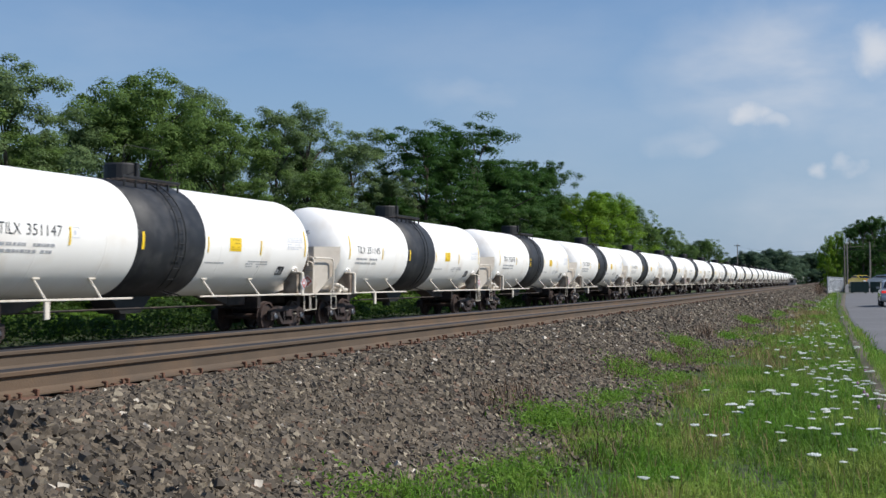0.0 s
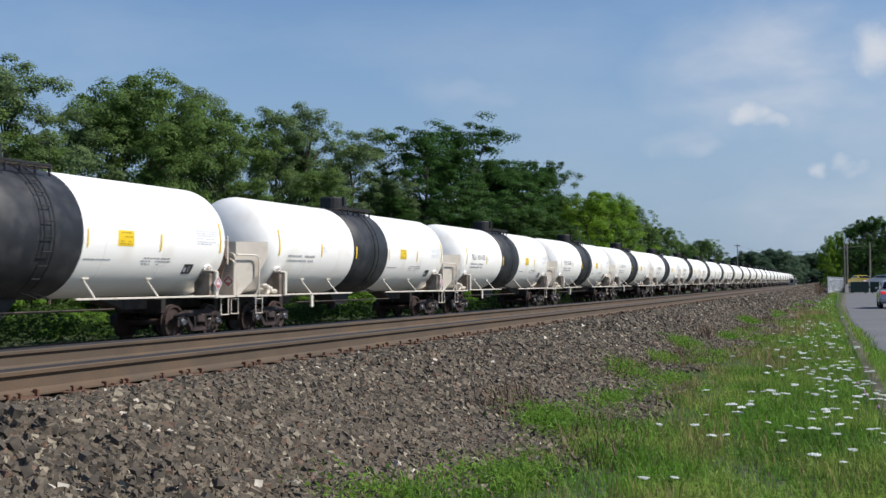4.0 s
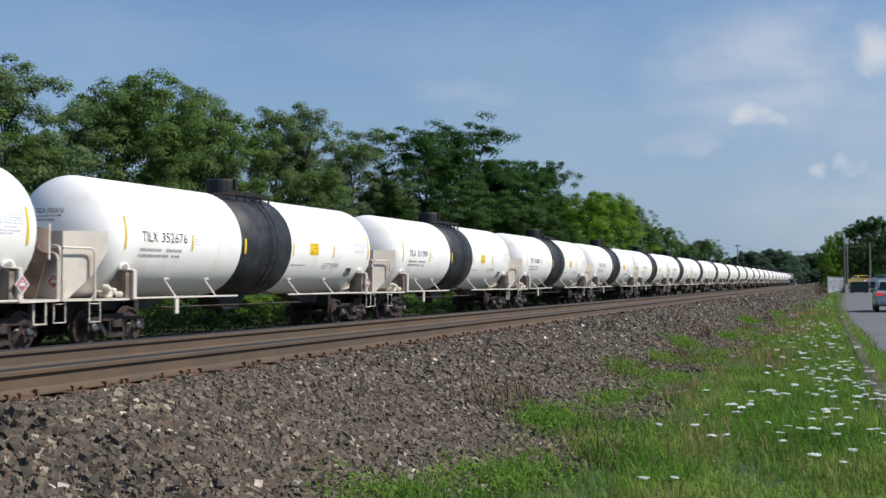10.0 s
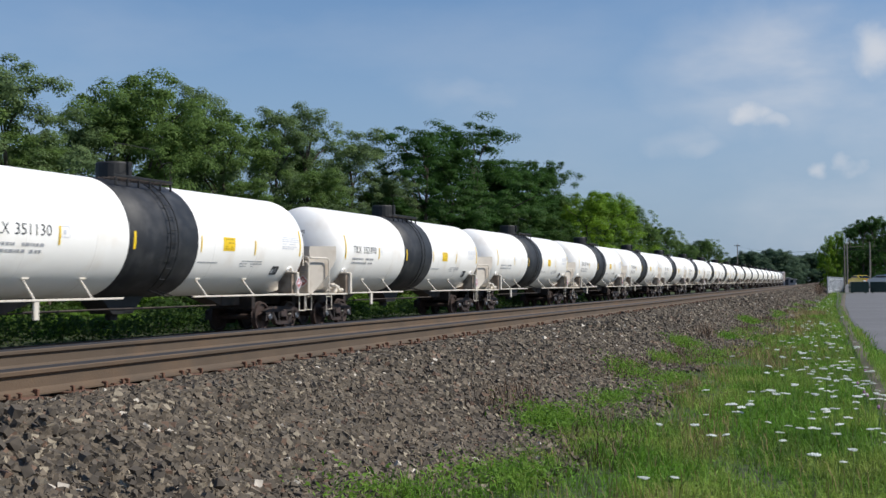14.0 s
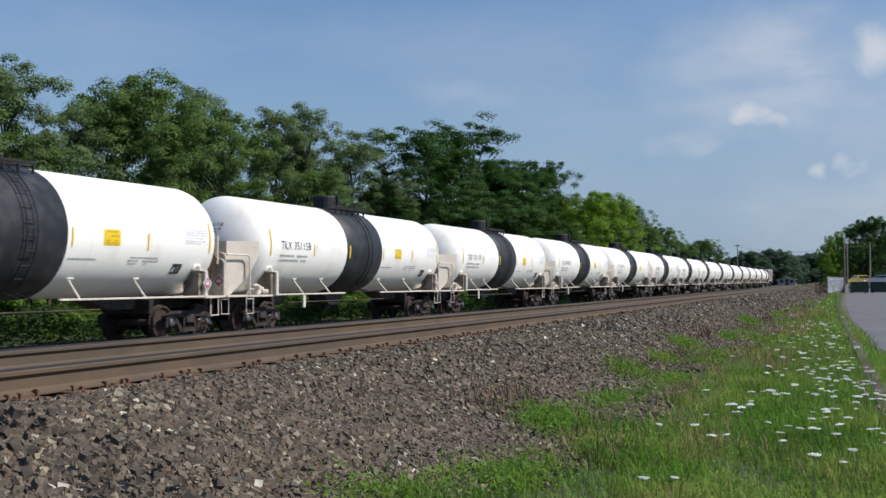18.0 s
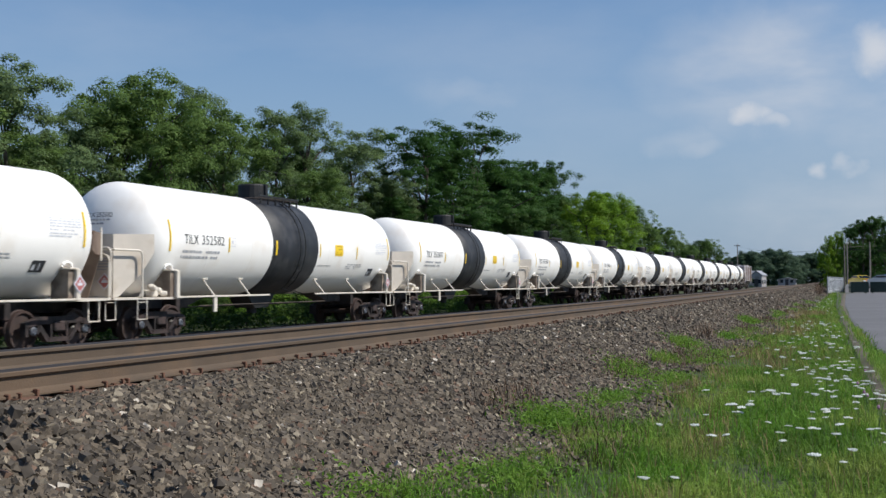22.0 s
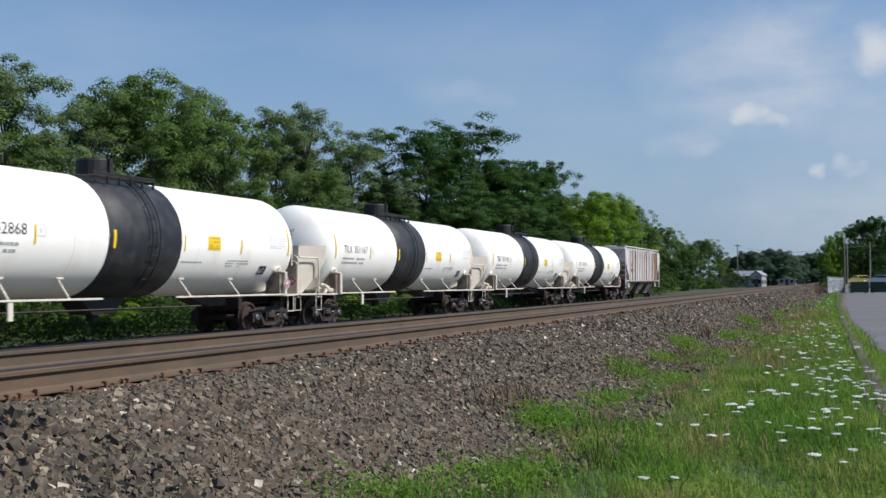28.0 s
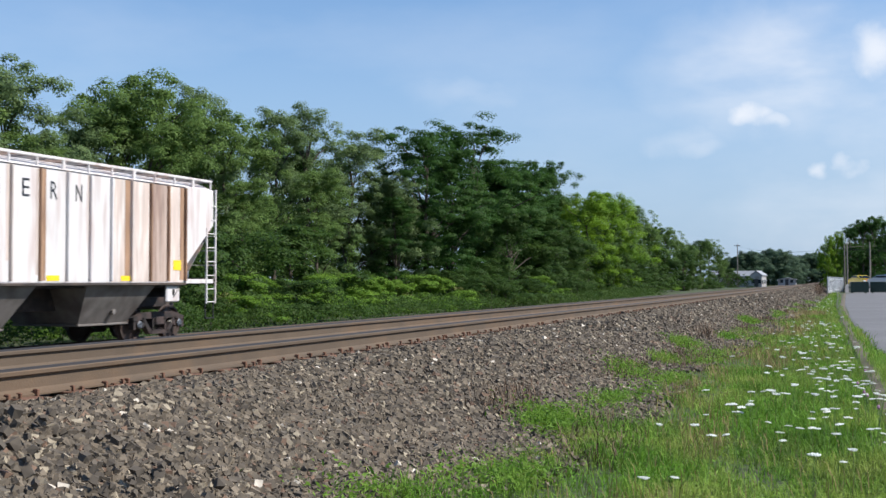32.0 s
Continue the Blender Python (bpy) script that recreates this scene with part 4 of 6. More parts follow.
        for x in (1.44,):
            part("gate_shaft", revolve(bmesh.new(), ((0, 0.08), (0.07, 0.07), (0.07, -0.07), (0, -0.08)), pose(x - 0.33, y + 0.1, 0.82, 0, 90, 0), 10), BAY, bay)
    # A black sheet under the body stands in for shade between the bays.
    bm = box(bmesh.new(), -1.42, 1.42, -sheet_ends, sheet_ends, 1.40, 1.455)
    box(bm, -0.42, 0.42, -7.9, 7.9, 0.86, 1.40, 0.02)
    part("underframe", bm, TRUCK, car, "centre sill, and a dark sheet for the shade between bays")
    # running boards and their rail above the roof
    for x in (-1.15, 1.15):
        bm = bmesh.new()
        for d in (-0.28, -0.1, 0.08, 0.26):
            box(bm, x + d - 0.03, x + d + 0.03, -half, half, 4.26, 4.285)
        for k in range(24):
            box(bm, x - 0.3, x + 0.3, -half + 0.72 * k - 0.012, -half + 0.72 * k + 0.012, 4.24, 4.26)
        part("running_board", bm, ENDGREY, car, "grey grating running board")
    for x in (-1.52, 1.52):
        part("edge_rail", box(bmesh.new(), x - 0.025, x + 0.025, -half, half, 4.27, 4.33, 0.006), HOPPER, car)
        for k in range(20):
            y = -half + 0.05 + k * (2 * half - 0.1) / 19
            part("rail_post", box(bmesh.new(), x - 0.02, x + 0.02, y - (0.05 if k % 3 == 0 else 0.02), y + (0.05 if k % 3 == 0 else 0.02), 4.03, 4.29, 0.005), HOPPER, car)
    for k in range(5):
        y = -6.2 + 3.1 * k
        part("hatch", box(bmesh.new(), -0.5, 0.5, y - 0.9, y + 0.9, 4.28, 4.36, 0.03), HOPPER, car)
    # lettering: one letter on each panel
    for k, ch in enumerate("SOUTHERN"):
        y = (posts[4 + k] + posts[5 + k]) / 2 - 0.215
        bm = letters(ch, 0.39, 0.23, 0.0)
        for v in bm.verts:
            v.co = Vector((wide - 0.022, y + 0.1 + v.co.x, 3.38 + v.co.y))
        part("letter", bm, LETTER, body, "dark painted letter " + ch)
    for text, y, z, w in (("SOU", -6.06, 2.72, 0.46), ("88", -5.98, 2.28, 0.38), ("407", -5.34, 2.28, 0.54)):
        bm = letters(text, 0.24, w, 0.012)
        for v in bm.verts:
            v.co = Vector((wide - 0.022, y + v.co.x, z + v.co.y))
        part("car_number", bm, LETTER, body, "dark lettering " + text)
    bm = bmesh.new()
    for k in range(2):
        box(bm, wide - 0.024, wide - 0.021, -5.25, -4.8, 1.68 + 0.08 * k, 1.78 + 0.08 * k)
    part("small_print", bm, LETTER_GREY, body)
    bm = bmesh.new()
    for k in range(2):
        for j in range(5 + k):
            box(bm, -0.2 + 0.19 * j - 0.13 * k, -0.08 + 0.19 * j - 0.13 * k, -half - 0.016, -half - 0.011, 3.62 - 0.26 * k, 3.78 - 0.26 * k)
    part("end_lettering", bm, LETTER_GREY, body, "faded small lettering")
    for e in (-1, 1):
        truck(car, e * 6.62)
    return car


CARS = ("TILX 351147", "TILX 351145", "TILX 352618", "TILX 352587", "TILX 352639", "", "TILX 351405", "TILX 352551", "TILX 351129", "TILX 351400", "TILX 352537",
        "TILX 352676", "TILX 351390", "TILX 352683", "TILX 351255", "TILX 351130", "TILX 352490", "", "TILX 351146", "TILX 351160", "TILX 351158", "TILX 351125",
        "TILX 351429", "TILX 351141", "TILX 352582", "TILX 352607", "TILX 351453", "TILX 352910", "TILX 352875", "", "TILX 352868", "TILX 351167", "TILX 351142", "TILX 351134")
PITCH, SPEED = 18.1, 19.45


def train_at(i, t):
    """Where the middle of car i is, along the line, at t seconds."""
    return 31.43 + (i - 10) * PITCH - SPEED * (t - 9.0) - 0.05 * max(0.0, 9.0 - t)


def on_line(y):
    return pose(TRAIN_X - bend(y), y, TRAIN_Z, 0, 0, swing(y))


first_car = tank_car()
train = [first_car] + [copy_thing(first_car, on_line(train_at(i, 0.0))) for i in range(1, len(CARS))]
first_car.matrix_basis = on_line(train_at(0, 0.0))
for i, text in enumerate(CARS):
    if text:
        number(train[i], text)
        tagged(train[i], "white tank car with black middle band, lettered " + text)
scrawl = bmesh.new()
draw = random.Random(14)
for k in range(46):
    y0, z0 = -6.3 + 0.036 * k + draw.uniform(-0.03, 0.03), 1.72 + draw.uniform(0, 0.26)
    decal(scrawl, y0, y0 + draw.uniform(0.02, 0.12), z0, z0 + draw.uniform(0.02, 0.12), slices=1)
tagged(part("paint_scrawl", scrawl, LETTER_GREY, train[26], "grey sprayed scrawl"), kind="stuff")
hopper = hopper_car()
HOPPER_GAP = 18.25
hopper.matrix_basis = on_line(train_at(len(CARS) - 1, 0.0) + HOPPER_GAP)


# ---- plants ----
def quads(name, centre, normal, size, mat, aspect=0.6, seed=1):
    """Many small leaves: diamonds at the centres, facing along the normals."""
    rng = np.random.default_rng(seed)
    k = len(centre)
    n = normal / np.maximum(np.linalg.norm(normal, axis=1, keepdims=True), 1e-6)
    r = rng.normal(size=(k, 3))
    u = np.cross(n, r)
    u /= np.maximum(np.linalg.norm(u, axis=1, keepdims=True), 1e-6)
    v = np.cross(n, u)
    s = size[:, None]
    co = np.stack((centre - u * s, centre - v * s * aspect, centre + u * s, centre + v * s * aspect), 1).reshape(-1, 3)
    me = bpy.data.meshes.new(name)
    me.vertices.add(4 * k)
    me.vertices.foreach_set("co", co.astype(np.float32).ravel())
    me.loops.add(4 * k)
    me.loops.foreach_set("vertex_index", np.arange(4 * k, dtype=np.int32))
    me.polygons.add(k)
    me.polygons.foreach_set("loop_start", np.arange(0, 4 * k, 4, dtype=np.int32))
    me.polygons.foreach_set("loop_total", np.full(k, 4, dtype=np.int32))
    me.update(calc_edges=True)
    me.materials.append(mat)
    return me


def clumps(rng, count, high, wide, low, belly):
    """Middles of leaf clumps inside an uneven crown outline, widest at the height belly (a share of the whole)."""
    pts = []
    lobes = rng.uniform(0.62, 1.12, (9, 6))
    while len(pts) < count:
        h = rng.uniform(0, 1) ** 0.85
        ang = rng.uniform(0, 2 * math.pi)
        edge = math.sqrt(max(0.0, 1 - ((h - belly) / (1.0 - belly)) ** 2)) if h > belly else 0.62 + 0.38 * h / belly
        lobe = lobes[int(ang / (2 * math.pi) * 9) % 9][int(h * 6) % 6]
        rr = wide * edge * lobe * math.sqrt(rng.uniform(0.05, 1.0))
        pts.append((rr * math.cos(ang), rr * math.sin(ang), low + (high - low) * h))
    return np.array(pts)


def tree(name, label, seed, mat, high=13.0, wide=4.0, low=1.0, count=150, per=46, leaf=0.17, spread=0.62, belly=0.4, flat=0.75, trunk=0.2, category="tree", group="trees along the line"):
    rng = np.random.default_rng(seed)
    per, leaf = int(per * 3.3), leaf * 0.64
    # boughs first, then the leaf clumps that each one carries
    boughs = clumps(rng, max(8, count // 5), high - 0.7 * spread, wide, low, belly)
    boughs[:3, :2] *= 0.25
    boughs[:3, 2] = np.array((0.96, 0.9, 0.85)) * (high - 0.5 * spread)
    mid = boughs[np.arange(count) % len(boughs)] + rng.normal(size=(count, 3)) * spread * np.array((0.7, 0.7, 0.5))
    mid[:, 2] = np.clip(mid[:, 2], low + 0.1 * spread, high - 0.4 * spread)
    off = rng.normal(size=(count, per, 3))
    away = off / np.linalg.norm(off, axis=2, keepdims=True)
    away[:, :, 2] = np.where(rng.random((count, per)) < 0.6, np.abs(away[:, :, 2]), away[:, :, 2])
    reach = rng.uniform(0.1, 1.0, (count, per, 1)) ** 0.45 * rng.uniform(0.5, 1.0, (count, 1, 1))
    pos = mid[:, None, :] + away * 0.78 * spread * reach * np.array((1, 1, flat))
    axis = mid - np.array((0, 0, low + (high - low) * 0.4))
    axis /= np.maximum(np.linalg.norm(axis, axis=1, keepdims=True), 1e-6)
    nor = away * 0.85 + axis[:, None, :] * 0.4 + np.array((0, 0, 0.3)) + rng.normal(size=off.shape) * 0.26
    size = leaf * rng.uniform(0.6, 1.3, count * per)
    t = thing(name, label, category, group)
    me = quads("crown", pos.reshape(-1, 3), nor.reshape(-1, 3), size, mat, 0.6, seed)
    crown = new("crown", me)
    crown.parent = t
    bm = bmesh.new()
    top = high * 0.82
    sway = [(rng.uniform(-0.03, 0.03) * high * k / 5, rng.uniform(-0.03, 0.03) * high * k / 5) for k in range(6)]
    spine = [Vector((sway[k][0], sway[k][1], top * k / 5 - (0.3 if k == 0 else 0))) for k in range(6)]
    tube(bm, spine, [trunk * (1 - 0.16 * k) for k in range(6)], 8)
    for j in rng.choice(count, min(14, count), replace=False):
        end = Vector(mid[j])
        k = min(4, max(0, int((end.z - 0.12 * high) / top * 5)))
        a = spine[k]
        m1 = a.lerp(end, 0.5) + Vector((0, 0, 0.03 * high))
        tube(bm, (a, m1, end), [trunk * (0.5 - 0.07 * k), trunk * 0.25, trunk * 0.07], 5)
    part("trunk", bm, BARK, t)
    return t


KINDS = {
    "mid": tree("tree", "tall green broadleaf tree", 1, LEAF_MID, 13, 4.2, 0.6, 180, 50, 0.125, 1.05, 0.4),
    "mid2": tree("tree", "full green broadleaf tree with uneven crown", 2, LEAF_MID, 12.5, 4.8, 0.4, 185, 50, 0.13, 1.1, 0.35),
    "airy": tree("tree", "slender grey-green tree with airy crown", 3, LEAF_PALE, 14, 3.0, 1.0, 160, 56, 0.11, 0.95, 0.4),
    "pale": tree("tree", "pale green tree with open branches", 4, LEAF_PALE, 13, 3.9, 0.8, 190, 56, 0.12, 1.05, 0.45),
    "deep": tree("tree", "broad deep green tree with spreading branches", 5, LEAF_DEEP, 16, 6.0, 0.6, 220, 54, 0.15, 1.4, 0.42, 0.5, 0.28),
    "deep2": tree("tree", "deep green tree with spreading limbs", 6, LEAF_DEEP, 16, 4.6, 0.8, 165, 52, 0.155, 1.3, 0.45, 0.5, 0.25),
    "dark": tree("tree", "dark green tree with narrow crown", 7, LEAF_DEEP, 14, 3.0, 0.6, 140, 54, 0.13, 0.95, 0.3),
    "lime": tree("tree", "yellow-green leafy tree in full leaf", 8, LEAF_LIME, 10, 4.4, 0.3, 170, 50, 0.13, 1.1, 0.35),
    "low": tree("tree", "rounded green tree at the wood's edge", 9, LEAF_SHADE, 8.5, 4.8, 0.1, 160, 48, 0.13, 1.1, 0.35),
    "back": tree("tree", "green tree standing back in the wood", 11, LEAF_MID, 13, 5.4, 0.3, 130, 44, 0.2, 1.5, 0.4),
    "far": tree("tree", "distant green tree, leaves tinted for haze", 10, LEAF_FAR, 13, 6.0, 0.2, 150, 50, 0.27, 1.8, 0.4),
}
BUSHES = {
    "bright": tree("bush", "bright green leafy bush beside the line", 21, LEAF_BUSH, 2.5, 1.6, 0.0, 48, 46, 0.085, 0.55, 0.35, trunk=0.04, category="bush", group="bushes along the line"),
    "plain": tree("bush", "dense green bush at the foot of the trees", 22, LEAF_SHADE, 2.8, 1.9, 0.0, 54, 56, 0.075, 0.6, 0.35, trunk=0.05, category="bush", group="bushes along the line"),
    "seedy": tree("bush", "olive bush with dry seed heads", 23, leaves("olive_bush_leaves", (0.15, 0.19, 0.06), (0.20, 0.18, 0.08)), 2.2, 1.5, 0.0, 46, 44, 0.08, 0.5, 0.35, trunk=0.04, category="bush", group="bushes along the line"),
}
used = set()


def grow(kinds, kind, x, y, z, size, turn, wide=1.0):
    m = pose(x, y, z, 0, 0, turn) @ Matrix.Diagonal((size * wide, size * wide, size, 1))
    if kind in used:
        return copy_thing(kinds[kind], m)
    used.add(kind)
    kinds[kind].matrix_basis = m
    return kinds[kind]


grow(KINDS, "pale", -37.0, 42.3, -0.3, 0.97, 150, 1.0)
grow(KINDS, "mid2", -38.0, 40.6, -0.3, 0.89, 345, 1.0)
grow(KINDS, "mid2", -36.0, 43.6, -0.3, 0.76, 80, 1.0)
grow(KINDS, "pale", -39.0, 49.7, -0.3, 0.87, 235, 1.0)
grow(KINDS, "mid", -39.0, 53.1, -0.3, 1.03, 300, 1.0)
grow(KINDS, "mid", -37.0, 53.6, -0.3, 1.03, 40, 1.0)
grow(KINDS, "mid2", -34.0, 51.4, -0.3, 0.95, 5, 1.0)
grow(KINDS, "airy", -39.0, 61.5, -0.3, 1.03, 300, 1.0)
grow(KINDS, "mid", -37.0, 61.6, -0.3, 0.96, 165, 1.0)
grow(KINDS, "mid2", -33.0, 57.1, -0.3, 0.71, 350, 1.0)
grow(KINDS, "dark", -41.0, 72.9, -0.3, 0.94, 145, 1.0)
grow(KINDS, "dark", -39.0, 73.1, -0.3, 0.91, 120, 1.0)
grow(KINDS, "airy", -38.0, 70.0, -0.3, 0.98, 300, 1.0)
grow(KINDS, "airy", -37.0, 72.5, -0.3, 1.02, 345, 1.0)
grow(KINDS, "mid2", -33.0, 66.5, -0.3, 0.84, 350, 1.0)
grow(KINDS, "pale", -36.0, 78.3, -0.3, 1.08, 300, 1.0)
grow(KINDS, "airy", -39.0, 81.6, -0.3, 0.82, 250, 1.0)
grow(KINDS, "pale", -37.0, 86.7, -0.3, 0.76, 95, 1.0)
grow(KINDS, "deep", -31.5, 82.8, -0.3, 0.93, 145, 1.0)
grow(KINDS, "deep", -33.0, 99.5, -0.3, 1.2, 95, 1.0)
grow(KINDS, "deep2", -30.0, 84.5, -0.3, 0.78, 330, 1.0)
grow(KINDS, "deep2", -32.0, 77.6, -0.3, 0.66, 245, 1.0)
grow(KINDS, "deep2", -33.0, 109.1, -0.3, 1.06, 5, 1.0)
grow(KINDS, "dark", -35.0, 134.1, -0.3, 1.3, 40, 1.0)
grow(KINDS, "dark", -36.0, 129.4, -0.3, 1.23, 100, 1.0)
grow(KINDS, "deep2", -31.0, 110.4, -0.3, 0.78, 25, 1.0)
grow(KINDS, "lime", -28.0, 124.2, -0.3, 1.2, 190, 1.0)
grow(KINDS, "mid2", -33.0, 163.0, -0.3, 1.24, 15, 1.0)
grow(KINDS, "mid2", -36.0, 167.3, -0.3, 1.26, 170, 1.0)
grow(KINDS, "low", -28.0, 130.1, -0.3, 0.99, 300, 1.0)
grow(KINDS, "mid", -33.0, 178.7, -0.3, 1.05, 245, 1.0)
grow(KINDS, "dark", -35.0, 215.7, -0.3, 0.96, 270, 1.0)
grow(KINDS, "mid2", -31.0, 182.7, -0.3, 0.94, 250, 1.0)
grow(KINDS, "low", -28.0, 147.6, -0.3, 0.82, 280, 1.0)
grow(KINDS, "mid2", -33.0, 223.8, -0.3, 0.91, 85, 1.0)
grow(KINDS, "mid2", -32.0, 240.9, -0.3, 0.85, 230, 1.0)
grow(KINDS, "mid", -32.0, 270.4, -0.3, 0.89, 60, 1.0)
grow(KINDS, "low", -29.0, 206.9, -0.3, 0.9, 20, 1.0)
grow(KINDS, "mid2", -30.0, 272.2, -0.3, 0.71, 85, 1.0)
grow(KINDS, "deep2", -35.0, 110.7, -0.3, 1.16, 315, 1.0)
grow(KINDS, "deep", -37.0, 102.6, -0.3, 1.03, 135, 1.0)
grow(KINDS, "mid2", -35.0, 139.1, -0.3, 1.11, 165, 1.0)
grow(KINDS, "lime", -28.0, 134.9, -0.3, 1.06, 275, 1.0)
grow(KINDS, "mid", -36.0, 149.3, -0.3, 1.03, 190, 1.0)
grow(KINDS, "mid2", -35.0, 182.0, -0.3, 1.2, 265, 1.0)
grow(KINDS, "mid2", -36.0, 203.2, -0.3, 1.12, 320, 1.0)
grow(KINDS, "mid", -36.0, 232.5, -0.3, 0.97, 245, 1.0)
grow(KINDS, "mid2", -37.0, 264.0, -0.3, 0.97, 220, 1.0)
grow(KINDS, "low", -31.0, 246.9, -0.3, 1.28, 340, 1.0)
grow(KINDS, "mid2", -33.0, 310.2, -0.3, 0.7, 260, 1.0)
grow(KINDS, "low", -29.0, 176.0, -0.3, 0.97, 145, 1.0)
grow(KINDS, "low", -28.5, 120.8, -0.3, 0.82, 215, 1.0)
grow(KINDS, "deep2", -34.0, 138.0, -0.3, 0.86, 15, 1.0)
grow(KINDS, "deep2", -33.0, 113.2, -0.3, 0.88, 175, 1.0)
grow(KINDS, "deep", -34.0, 123.4, -0.3, 0.85, 100, 1.0)
grow(KINDS, "dark", -35.0, 138.5, -0.3, 1.05, 205, 1.0)
grow(KINDS, "mid2", -35.0, 79.8, -0.3, 0.8, 345, 1.0)
grow(KINDS, "deep2", -36.0, 87.9, -0.3, 0.62, 65, 1.0)
grow(KINDS, "pale", -33.0, 80.0, -0.3, 0.82, 135, 1.0)
grow(KINDS, "deep", -34.0, 109.5, -0.3, 0.98, 170, 1.0)
grow(KINDS, "deep2", -34.5, 121.7, -0.3, 0.96, 180, 1.0)
grow(KINDS, "deep", -34.0, 114.5, -0.3, 1.0, 75, 1.0)
grow(KINDS, "dark", -34.5, 120.6, -0.3, 1.18, 40, 1.0)
grow(KINDS, "deep2", -35.0, 130.1, -0.3, 1.16, 305, 1.0)
grow(KINDS, "deep", -35.0, 84.9, -0.3, 0.58, 305, 1.0)
grow(KINDS, "low", -28.5, 112.1, -0.3, 0.99, 55, 1.0)
grow(KINDS, "low", -29.0, 96.8, -0.3, 0.95, 220, 1.0)
grow(KINDS, "back", -47.0, 55.2, -0.3, 0.8, 40, 1.15)
grow(KINDS, "back", -47.0, 61.6, -0.3, 0.89, 260, 1.15)
grow(KINDS, "back", -47.0, 70.0, -0.3, 1.03, 95, 1.15)
grow(KINDS, "back", -47.0, 76.9, -0.3, 0.96, 10, 1.15)
grow(KINDS, "back", -47.0, 85.1, -0.3, 0.92, 185, 1.15)
grow(KINDS, "back", -47.0, 99.6, -0.3, 0.94, 270, 1.15)
grow(KINDS, "back", -47.0, 110.8, -0.3, 0.8, 265, 1.15)
grow(KINDS, "back", -47.0, 120.8, -0.3, 1.14, 75, 1.15)
grow(KINDS, "back", -47.0, 146.2, -0.3, 1.32, 25, 1.15)
grow(KINDS, "back", -47.0, 165.8, -0.3, 1.19, 25, 1.15)
grow(KINDS, "back", -47.0, 190.8, -0.3, 0.96, 240, 1.15)
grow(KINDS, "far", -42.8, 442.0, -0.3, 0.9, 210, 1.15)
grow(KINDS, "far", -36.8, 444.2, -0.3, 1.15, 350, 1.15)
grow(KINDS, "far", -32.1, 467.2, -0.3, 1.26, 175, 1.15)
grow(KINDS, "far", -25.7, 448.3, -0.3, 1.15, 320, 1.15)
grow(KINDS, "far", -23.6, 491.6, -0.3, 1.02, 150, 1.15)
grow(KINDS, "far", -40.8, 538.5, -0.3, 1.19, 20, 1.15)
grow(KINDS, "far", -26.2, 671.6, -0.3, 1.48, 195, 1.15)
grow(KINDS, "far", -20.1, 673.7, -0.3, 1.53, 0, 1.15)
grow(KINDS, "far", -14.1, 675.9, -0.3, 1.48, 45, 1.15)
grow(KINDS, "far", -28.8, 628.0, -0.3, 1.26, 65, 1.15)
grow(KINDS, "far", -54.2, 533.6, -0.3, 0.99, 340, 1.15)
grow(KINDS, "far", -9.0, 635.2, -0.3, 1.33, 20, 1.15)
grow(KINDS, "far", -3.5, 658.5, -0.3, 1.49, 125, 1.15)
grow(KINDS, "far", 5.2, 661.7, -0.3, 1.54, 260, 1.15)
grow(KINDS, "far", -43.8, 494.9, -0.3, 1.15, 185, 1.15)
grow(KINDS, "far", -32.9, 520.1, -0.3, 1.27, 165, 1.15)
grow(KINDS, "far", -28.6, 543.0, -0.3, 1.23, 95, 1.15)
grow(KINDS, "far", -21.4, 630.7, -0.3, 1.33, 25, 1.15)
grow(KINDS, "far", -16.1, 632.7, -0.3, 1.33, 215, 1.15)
grow(KINDS, "lime", -4.1, 200.0, -0.3, 0.8, 200, 0.5)
grow(KINDS, "lime", -2.7, 203.0, -0.3, 0.87, 230, 0.48)
grow(KINDS, "dark", -0.7, 212.6, -0.3, 0.89, 85, 1.0)
grow(KINDS, "dark", 1.4, 202.7, -0.3, 0.96, 240, 1.0)
grow(KINDS, "dark", 3.2, 203.4, -0.3, 0.99, 240, 1.0)
grow(KINDS, "deep2", 4.5, 193.2, -0.3, 0.81, 290, 1.0)
grow(KINDS, "deep2", 6.2, 183.2, -0.3, 0.88, 330, 1.0)
grow(KINDS, "dark", 0.9, 245.1, -0.3, 0.82, 245, 1.0)
grow(KINDS, "mid2", 4.1, 246.3, -0.3, 0.92, 355, 1.0)
grow(KINDS, "mid2", 8.3, 215.8, -0.3, 1.06, 65, 1.0)
grow(KINDS, "dark", 0.3, 228.9, -0.3, 1.01, 320, 1.0)
grow(KINDS, "dark", 2.6, 229.8, -0.3, 1.01, 170, 1.0)
grow(KINDS, "mid2", -2.6, 253.9, -0.3, 0.8, 275, 0.7)
grow(KINDS, "mid2", -1.4, 265.5, -0.3, 0.97, 150, 1.0)
grow(KINDS, "dark", 4.3, 214.4, -0.3, 1.06, 190, 1.0)
grow(KINDS, "low", -31.6, 307.8, -0.3, 0.61, 275, 1.0)
grow(KINDS, "low", -29.5, 310.6, -0.3, 0.47, 165, 1.0)
grow(KINDS, "low", -27.2, 314.7, -0.3, 0.4, 330, 1.0)
grow(KINDS, "low", -31.5, 318.4, -0.3, 0.55, 190, 1.0)
grow(KINDS, "mid2", -39.0, 46.2, -0.3, 0.86, 40, 1.0)
grow(KINDS, "mid", -41.0, 56.5, -0.3, 0.92, 210, 1.1)
grow(KINDS, "back", -47.0, 48.5, -0.3, 0.82, 120, 1.15)
